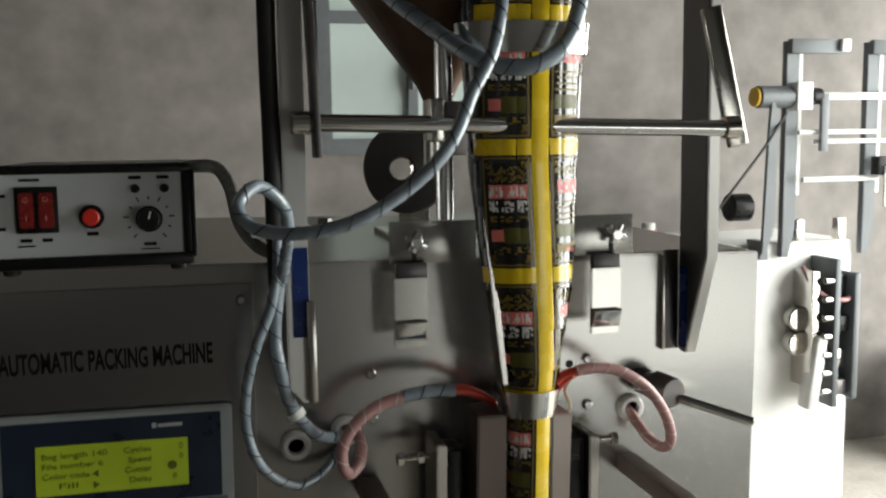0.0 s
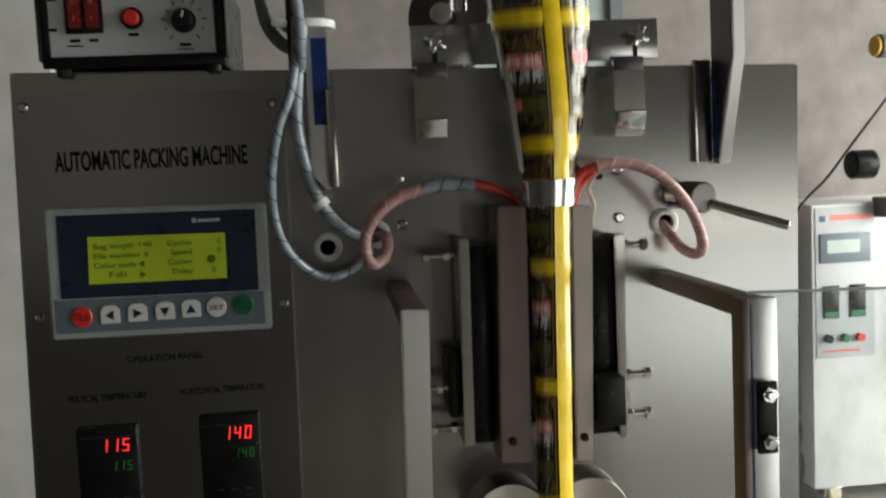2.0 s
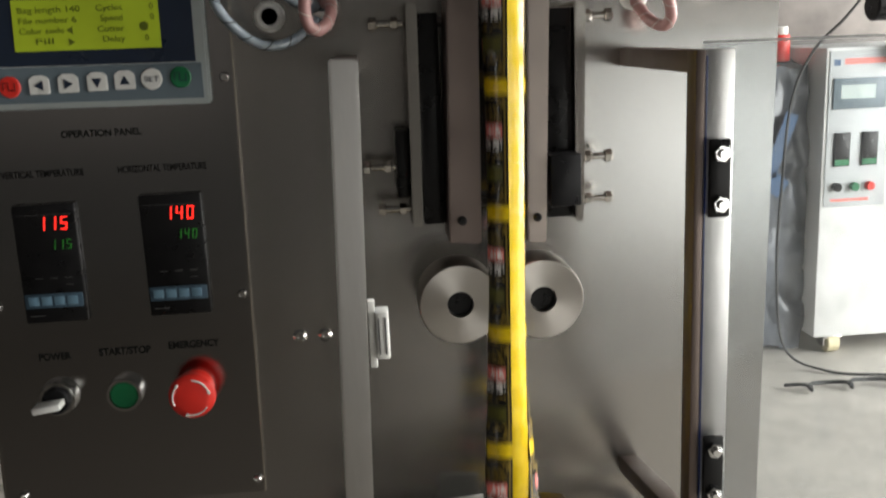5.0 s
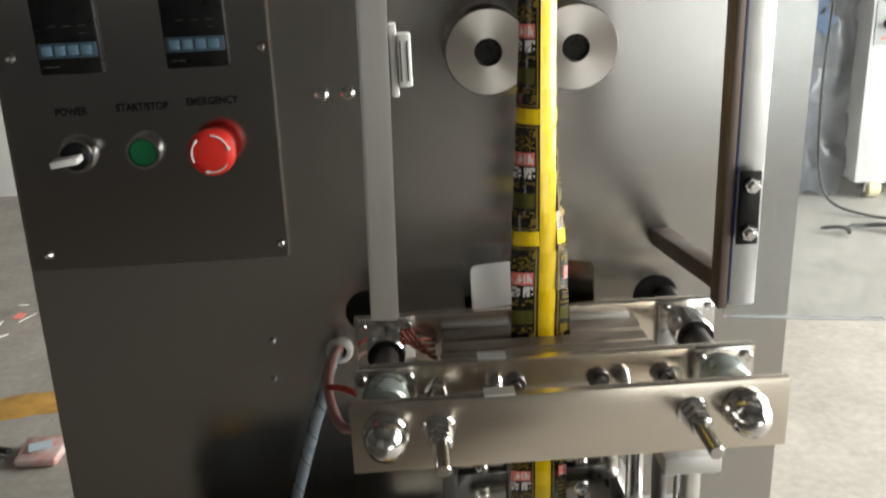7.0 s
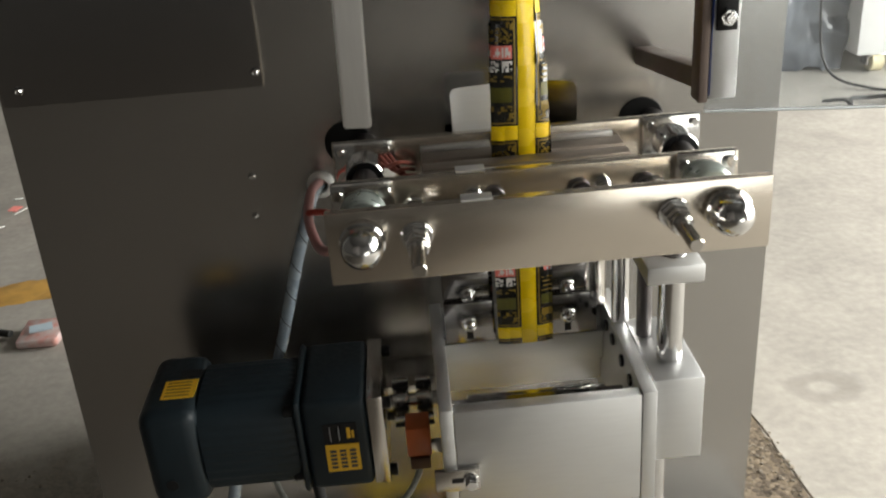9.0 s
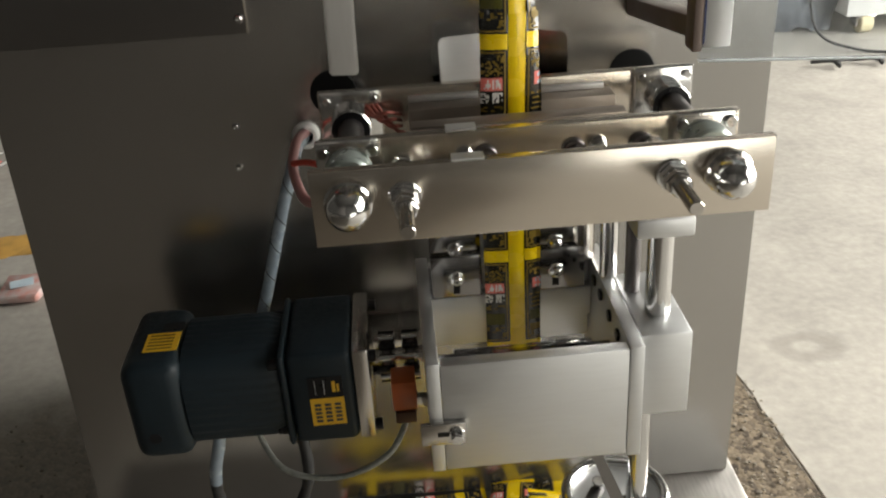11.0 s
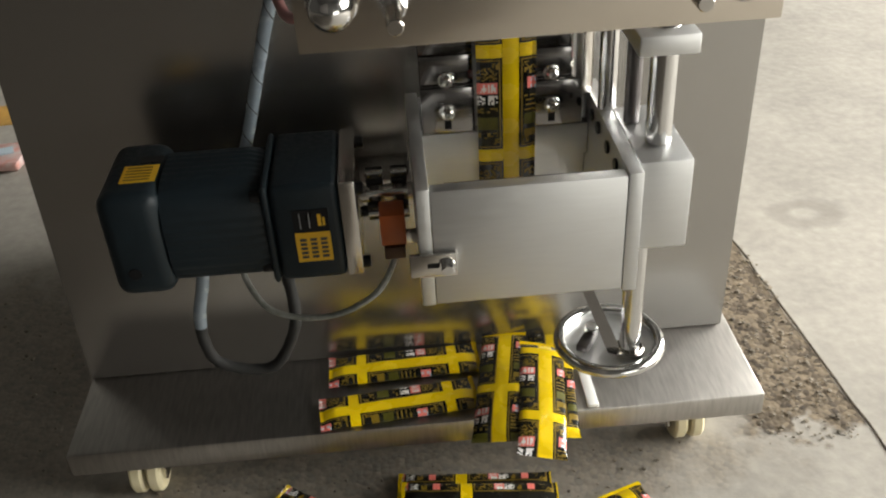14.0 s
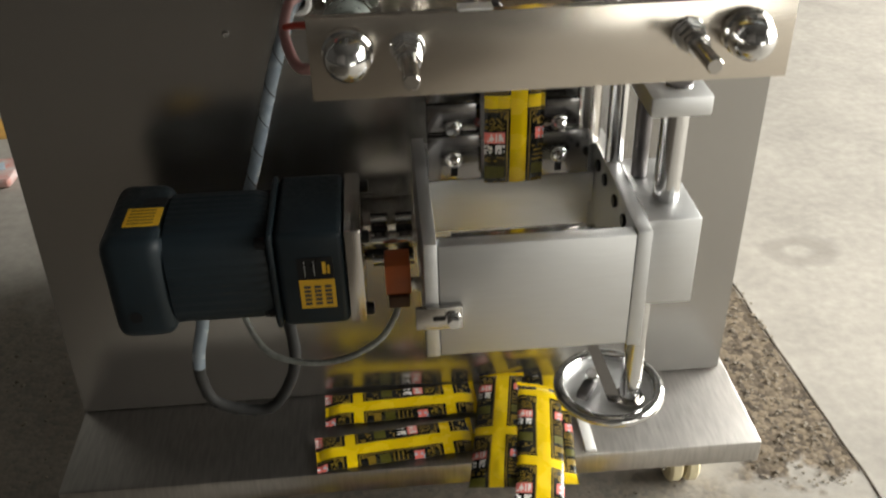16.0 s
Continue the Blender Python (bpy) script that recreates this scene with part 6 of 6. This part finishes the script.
# ---- the second machine, by the rear wall ----
def second_machine():
    x0, x1, y, z0, z1 = 1.43, 2.02, 1.90, 0.055, 0.945
    m = thing("second_packing_machine", (1.72, 2.1, 0), "second pale packing machine with an open film frame, by the wall", "machine")
    part("body", bx(x0, x1, y, y + 0.42, z0, z1, 0.006), ENAMEL, m, "pale enamelled body")
    part("upper_panel", bx(x0 + 0.01, x0 + 0.20, y - 0.004, y, 0.47, z1 - 0.01, 0.001), GREYFACE, m, "grey operating panel")
    part("name_bars", bars([(x0 + 0.055, x0 + 0.19, 0.895, 0.912)], y - 0.004), PINK, m)
    part("logo_patch", bars([(x0 + 0.022, x0 + 0.042, 0.892, 0.91)], y - 0.004), BLUE, m)
    part("display", bx(x0 + 0.022, x0 + 0.185, y - 0.010, y - 0.0042, 0.765, 0.855, 0.002), KEYPAD, m)
    part("screen", bx(x0 + 0.045, x0 + 0.150, y - 0.0108, y - 0.0101, 0.795, 0.835), PANE, m)
    for a in (0.032, 0.118):
        c = part("controller", bx(x0 + a, x0 + a + 0.05, y - 0.010, y - 0.0042, 0.595, 0.695, 0.001), BLACK, m)
        part("key_strip", bx(x0 + a + 0.003, x0 + a + 0.047, y - 0.0112, y - 0.0101, 0.598, 0.615), GREEN, c)
    for a, mm in ((0.045, BLACK), (0.10, GREEN), (0.148, RED)):
        part("button", cyl((x0 + a, y - 0.0042, 0.532), (x0 + a, y - 0.022, 0.532), 0.013), mm, m)
    part("name_bars", bars([(x0 + 0.03, x0 + 0.15, 0.487, 0.495)], y - 0.004), PINK, m)
    # film frame
    for px in (1.757, 2.055):
        part("post", prism([(px - 0.022, 1.585), (px + 0.022, 1.585), (px + 0.022, 0.99), (px, 0.90), (px - 0.022, 0.90)], y - 0.03, y - 0.004, 0.001), FRAMEGREY, m, "flat grey post")
        part("post_edge", bx(px + 0.0225, px + 0.034, y - 0.03, y + 0.02, 1.10, 1.555), ENAMEL, m)
    for xa, xb in ((1.757, 1.935), (2.055, 2.235)):
        part("arm", bx(xa - 0.022, xb, y - 0.055, y - 0.031, 1.545, 1.59, 0.002), FRAMEGREY, m)
        part("arm_tip", bx(xb - 0.03, xb, y - 0.07, y - 0.056, 1.552, 1.59, 0.001), ENAMEL, m)
    part("frame_motor", cyl((1.615, y - 0.05, 1.41), (1.735, y - 0.05, 1.41), 0.035), FRAMEGREY, m)
    part("frame_motor_cap", cyl((1.605, y - 0.05, 1.41), (1.6148, y - 0.05, 1.41), 0.030), LABELYEL, m)
    part("frame_motor_head", bx(1.7352, 1.79, y - 0.09, y - 0.032, 1.37, 1.455, 0.003), ENAMEL, m)
    for z, r, xa, xb in ((1.412, 0.012, 1.79, 2.15), (1.30, 0.008, 1.76, 2.05), (1.27, 0.008, 1.82, 2.16), (1.150, 0.009, 1.78, 2.06)):
        part("cross_rod", cyl((xa, y - 0.06, z), (xb, y - 0.06, z), r, 14), ENAMEL, m, "pale cross rod")
    for x, za, zb in ((1.84, 1.24, 1.42), (2.15, 1.25, 1.42)):
        part("swing_arm", bx(x - 0.014, x + 0.014, y - 0.085, y - 0.072, za, zb, 0.002), FRAMEGREY, m)
    part("collar", cyl((1.80, y - 0.06, 1.412), (1.835, y - 0.06, 1.412), 0.026), BLACK, m)
    part("photo_eye", bx(2.03, 2.12, y - 0.10, y - 0.062, 1.16, 1.22, 0.004), BLACK, m)
    part("photo_eye_bracket", bx(2.05, 2.08, y - 0.11, y - 0.1005, 1.06, 1.19, 0.002), ENAMEL, m)
    part("cooling_motor", cyl((1.585, y + 0.05, 1.06), (1.66, y + 0.05, 1.06), 0.045), BLACK, m)
    part("side_post", prism([(1.655, 1.42), (1.675, 1.36), (1.675, 1.02), (1.645, 0.92), (1.63, 0.92), (1.645, 1.3)], y - 0.08, y - 0.066, 0.001), FRAMEGREY, m)
    part("side_post_foot", bx(1.632, 1.66, y - 0.066, y + 0.01, 0.90, 0.96), FRAMEGREY, m)
    for px in (1.80, 1.955):
        part("forming_clip", join(bx(px - 0.015, px + 0.015, y - 0.03, y - 0.0005, 0.95, 1.02, 0.003)), STEEL_BAR, m)
    # its sealing mechanism
    for xa, xb, za, zb, dd, mm in ((1.80, 1.83, 0.48, 0.86, 0.10, STEEL_BAR), (1.865, 1.885, 0.42, 0.90, 0.13, FRAMEGREY), (1.945, 1.965, 0.44, 0.85, 0.12, FRAMEGREY), (1.89, 1.94, 0.66, 0.71, 0.10, BLACK), (1.89, 1.94, 0.77, 0.84, 0.08, DARKSTEEL), (1.89, 1.94, 0.54, 0.60, 0.09, STEEL_BAR), (1.83, 1.864, 0.60, 0.64, 0.11, CHROME), (1.89, 1.94, 0.45, 0.50, 0.10, DARKSTEEL)):
        part("sealer_bar", bx(xa, xb, y - dd, y - 0.0005, za, zb, 0.003), mm, m)
    for k in range(7):
        part("sealer_bolt", cyl((1.835, y - 0.115, 0.47 + 0.06 * k), (1.862, y - 0.115, 0.47 + 0.06 * k), 0.012, 12), CHROME, m)
    for z in (0.70, 0.62):
        part("pull_disc", cyl((1.79, y - 0.06, z), (1.79, y - 0.02, z), 0.04), STEEL_BAR, m)
    part("heater_hose", hose([(1.80, y - 0.05, 0.87), (1.81, y - 0.08, 0.82), (1.85, y - 0.10, 0.78), (1.91, y - 0.11, 0.765), (1.95, y - 0.09, 0.77)], 0.008, 10), HOSERED, m)
    part("white_chute", turned(bx(-0.02, 0.02, -0.03, 0.03, -0.12, 0.12, 0.01), pose(1.82, y - 0.09, 0.53, 0, 8, 0)), WHITE, m)
    for x in (x0 + 0.07, x1 - 0.05):
        c = part("caster", join(bx(x - 0.03, x + 0.03, y + 0.01, y + 0.06, 0.045, 0.0546, 0.003), bx(x - 0.03, x - 0.022, y + 0.015, y + 0.055, 0.02, 0.0449)), STEEL_BAR, m)
        part("wheel", cyl((x - 0.02, y + 0.03, 0.03), (x + 0.02, y + 0.03, 0.03), 0.03), NYLON, c)
    w = thing("wrapped_machine", (1.28, 2.15, 0), "machine cabinet wrapped in crumpled grey plastic sheet", "wrapped cabinet")
    bm = bx(1.10, 1.425, 1.98, 2.40, 0.0, 0.90)
    bmesh.ops.subdivide_edges(bm, edges=bm.edges[:], cuts=34, use_grid_fill=True)
    for v in bm.verts:
        n = noise.noise_vector(v.co * 9) * 0.022 + noise.noise_vector(v.co * 23) * 0.014 + noise.noise_vector(v.co * 47) * 0.007
        v.co += Vector((n.x, n.y, max(n.z, -v.co.z)))
    part("plastic_sheet", bm, DUSTYPLASTIC, w)
    part("blue_print", join(turned(bx(-0.02, 0.02, -0.002, 0.002, -0.10, 0.10), pose(1.325, 1.953, 0.66, 0, 20, 0)), turned(bx(-0.03, 0.03, -0.002, 0.002, -0.03, 0.03), pose(1.315, 1.953, 0.54, 0, 40, 0))), BLUE, w)
    b = thing("small_bottle", (1.36, 2.03, 0.9), "small bottle with a red label and white cap", "bottle")
    part("bottle_body", cyl((1.36, 2.06, 0.905), (1.36, 2.06, 0.985), 0.03), RED, b)
    part("bottle_cap", cyl((1.36, 2.06, 0.9852), (1.36, 2.06, 1.01), 0.022), WHITE, b)
    c = thing("extension_cable", (1.3, 1.8, 0.3), "thin black power cord hanging to the floor", "cord")
    part("cord", hose([(1.71, 1.83, 1.36), (1.62, 1.80, 1.26), (1.52, 1.80, 1.14), (1.44, 1.82, 1.03), (1.36, 1.84, 0.94), (1.31, 1.86, 0.80), (1.29, 1.86, 0.55), (1.28, 1.85, 0.30), (1.30, 1.82, 0.06), (1.40, 1.74, 0.007), (1.55, 1.68, 0.007)], 0.0042, 8), RUBBER, c)
    c = thing("coiled_cord", (1.4, 1.65, 0), "dark coiled cord lying on the floor", "cord")
    part("coil", hose([(1.22 + 0.03 * k + 0.02 * math.sin(k * 1.6), 1.62 + 0.025 * math.cos(k * 1.6), 0.012 + 0.008 * (k % 2)) for k in range(26)], 0.006, 6, 4), RUBBER, c)
    d = thing("dark_drum", (2.75, 2.2, 0), "dark drum standing by the wall", "drum")
    part("shell", lathe((2.78, 2.3, 0), (2.78, 2.3, 1), [(0, 0.17), (0.02, 0.18), (0.38, 0.18), (0.40, 0.175), (0.40, 0)], 28), DARKSTEEL, d)


second_machine()


# ---- floor details ----
def floor_details():
    rnd = random.Random(7)

    def patch(name, cx, cy, sx, sy, seed, material, label, turn=0.0, h=0.0015):
        bm = bmesh.new()
        vs = []
        for k in range(144):
            a = 2 * math.pi * k / 144
            r = 1 + 0.10 * noise.noise(Vector((math.cos(a) * 15, math.sin(a) * 15, seed))) + 0.34 * noise.noise(Vector((math.cos(a) * 1.6, math.sin(a) * 1.6, seed))) + 0.14 * noise.noise(Vector((math.cos(a) * 6, math.sin(a) * 6, seed)))
            p = Vector((math.cos(a) * sx * r, math.sin(a) * sy * r, 0))
            p.rotate(Euler((0, 0, radians(turn))))
            vs.append(bm.verts.new((cx + p.x, cy + p.y, h)))
        bm.faces.new(vs)
        low = [bm.verts.new((cx + (v.co.x - cx) * 1.03, cy + (v.co.y - cy) * 1.03, 0.0002)) for v in vs]
        for k in range(144):
            bm.faces.new((vs[k], low[k], low[(k + 1) % 144], vs[(k + 1) % 144]))
        bmesh.ops.recalc_face_normals(bm, faces=bm.faces[:])
        solid(name, bm, material, label, "floor patch", kind="structure")

    patch("rust_stain", -0.80, 0.92, 0.20, 0.05, 1.2, RUST, "orange-yellow rust stain on the floor", 8, 0.0012)
    cr = []
    for k in range(24):
        t = k / 23
        y = 0.40 - 0.85 * t
        cr.append((0.5627 - 0.0667 * y + 0.004 * noise.noise(Vector((k * 0.9, 0, 0))), y, 0.0002))
    solid("floor_joint", hose(cr, 0.0015, 5, 2), DAMP, "dark crack line in the concrete floor", "crack", kind="structure")
    # loose pebbles and crumbs
    bms = []
    for k in range(620):
        zone = rnd.random()
        if zone < 0.62:
            x, y = rnd.uniform(0.45, 0.555), rnd.uniform(-0.10, 0.28)
        elif zone < 0.74:
            x, y = rnd.uniform(-0.25, 0.38), rnd.uniform(-0.15, -0.08)
        else:
            x, y = rnd.uniform(-0.62, -0.31), rnd.uniform(-0.12, 0.33)
        s = rnd.uniform(0.0008, 0.0019) * rnd.choice((1, 1, 1.6))
        b = bmesh.new()
        bmesh.ops.create_icosphere(b, subdivisions=1, radius=s)
        for v in b.verts:
            v.co = Vector((v.co.x * rnd.uniform(0.8, 1.4) + x, v.co.y * rnd.uniform(0.8, 1.4) + y, v.co.z * 0.6 + 0.0018))
        bms.append(b)
    solid("pebbles", join(*bms), PEBBLE, "loose grit and pebbles on the concrete floor", "grit", kind="stuff")
    b = thing("litter_bag", (-0.63, 0.74, 0), "crumpled red and blue snack wrapper on the floor", "litter")
    bm = bx(-0.67, -0.59, 0.69, 0.77, 0.0, 0.02, 0.006)
    for v in bm.verts:
        v.co += noise.noise_vector(v.co * 40) * 0.006
        v.co.z = max(v.co.z, 0.0005)
    part("wrapper", bm, WRAPPER, b)
    part("wrapper_print", turned(bx(-0.02, 0.02, -0.012, 0.012, -0.001, 0.001), pose(-0.63, 0.73, 0.0225, 2, 2, 20)), BLUEWHITE, b)
    c = thing("floor_cable", (-0.8, 0.8, 0), "black cable lying on the floor", "cable")
    part("cable", hose([(-1.6, 1.05, 0.007), (-1.2, 0.86, 0.007), (-0.95, 0.80, 0.007), (-0.80, 0.78, 0.007), (-0.69, 0.735, 0.012)], 0.007, 8), RUBBER, c)
    r = thing("paper_scraps", (-0.95, 1.3, 0), "heap of pale torn paper scraps on the floor", "litter")
    for k in range(16):
        x, y = -0.93 + rnd.gauss(0, 0.07), 1.25 + rnd.gauss(0, 0.10)
        part("scrap", turned(bx(-0.022, 0.022, -0.010, 0.010, -0.0008, 0.0008), pose(x, y, 0.012 + 0.002 * k, rnd.uniform(-20, 20), rnd.uniform(-20, 20), rnd.uniform(0, 180))), WHITE if k % 3 else PINK, r)


WRAPPER = mat("printed_wrapper", (0.45, 0.16, 0.12), 0.4, 0, 0.5, 60, 0.2, colour2=(0.5, 0.5, 0.5))
PEBBLE = mat("pale_pebble", (0.23, 0.195, 0.15), 0.8, 0, 0.7, 160, 0.2)
RUST = mat("rusty_concrete", (0.50, 0.28, 0.06), 0.85, 0, 0.4, 30, 0.2)
floor_details()


# ---- what moves ----
def motions():
    # the jaws stand open while the film is pulled and close to seal
    x, y, z = JAW_HOME
    rows = [(0.0, pose(x, y, z))]
    for p in PULLS:
        rows += [(p - 0.22, pose(x, y, z)), (p - 0.05, pose(x, y - JAW_OPEN, z)), (p + 1.1, pose(x, y - JAW_OPEN, z)), (p + 1.3, pose(x, y, z))]
    walk(MOVING_JAW, rows + [(16.0, pose(x, y, z))])
    for ob, n, w, times in FILM_KEYS:
        seg = n // 5
        rows, last = [], None
        for t in times:
            z = ZCUT + n * HP - feed(t)
            if seg < len(PULLS) and t > PULLS[seg] + PULL_TIME + 0.01:
                z = ZCUT + n * HP - 5 * HP * (seg + 1)
            m = Matrix.Translation(-HOME) @ film_pose(z, w)
            rows.append((t, m))
        walk(ob, rows)
    for k, p in enumerate(PULLS):
        seg, t0 = SEGMENTS[k], p + CUT_AFTER
        rows = [(0.0, pose(*HOME))]
        for i, (dt, at, turn) in enumerate(DROP):
            spread = (k - 2) * 0.02 if i == len(DROP) - 1 else 0
            rows.append((min(t0 + dt, 15.9 + 0.01 * i), pose(at[0] + spread, at[1] - abs(spread), at[2], *turn)))
        rows.append((16.0, rows[-1][1]))
        walk(seg, rows)
    for seg in SEGMENTS[len(PULLS):]:
        walk(seg, [(0.0, pose(*HOME)), (16.0, pose(*HOME))])
    # blade: forward and back at each cut
    b0 = BLADE.location.copy()
    rows = [(0.0, pose(*b0))]
    for p in PULLS:
        c = p + CUT_AFTER
        rows += [(c - 0.10, pose(*b0)), (c, pose(b0.x, b0.y + 0.052, b0.z)), (c + 0.10, pose(b0.x, b0.y + 0.056, b0.z)), (c + 0.20, pose(*b0))]
    rows.append((16.0, pose(*b0)))
    walk(BLADE, rows)
    # coupling: one turn at each cut
    c0, a = COUPLING.location.copy(), 0
    rows = [(0.0, pose(*c0))]
    for p in PULLS:
        c = p + CUT_AFTER - 0.25
        for k in range(9):
            rows.append((c + 0.08 * k, pose(*c0, 45 * k, 0, 0)))
    rows.append((16.0, pose(*c0)))
    walk(COUPLING, rows)
    # pull rollers
    for ob, sign in ((ROLLER_L, 1), (ROLLER_R, -1)):
        r0, a = ob.location.copy(), 0
        rows = [(0.0, pose(*r0))]
        for p in PULLS:
            for k in range(6):
                rows.append((p + PULL_TIME * k / 5, pose(*r0, 0, sign * (a + 56 * k), 0)))
            a += 280
        rows.append((16.0, pose(*r0, 0, sign * a, 0)))
        walk(ob, rows)


motions()
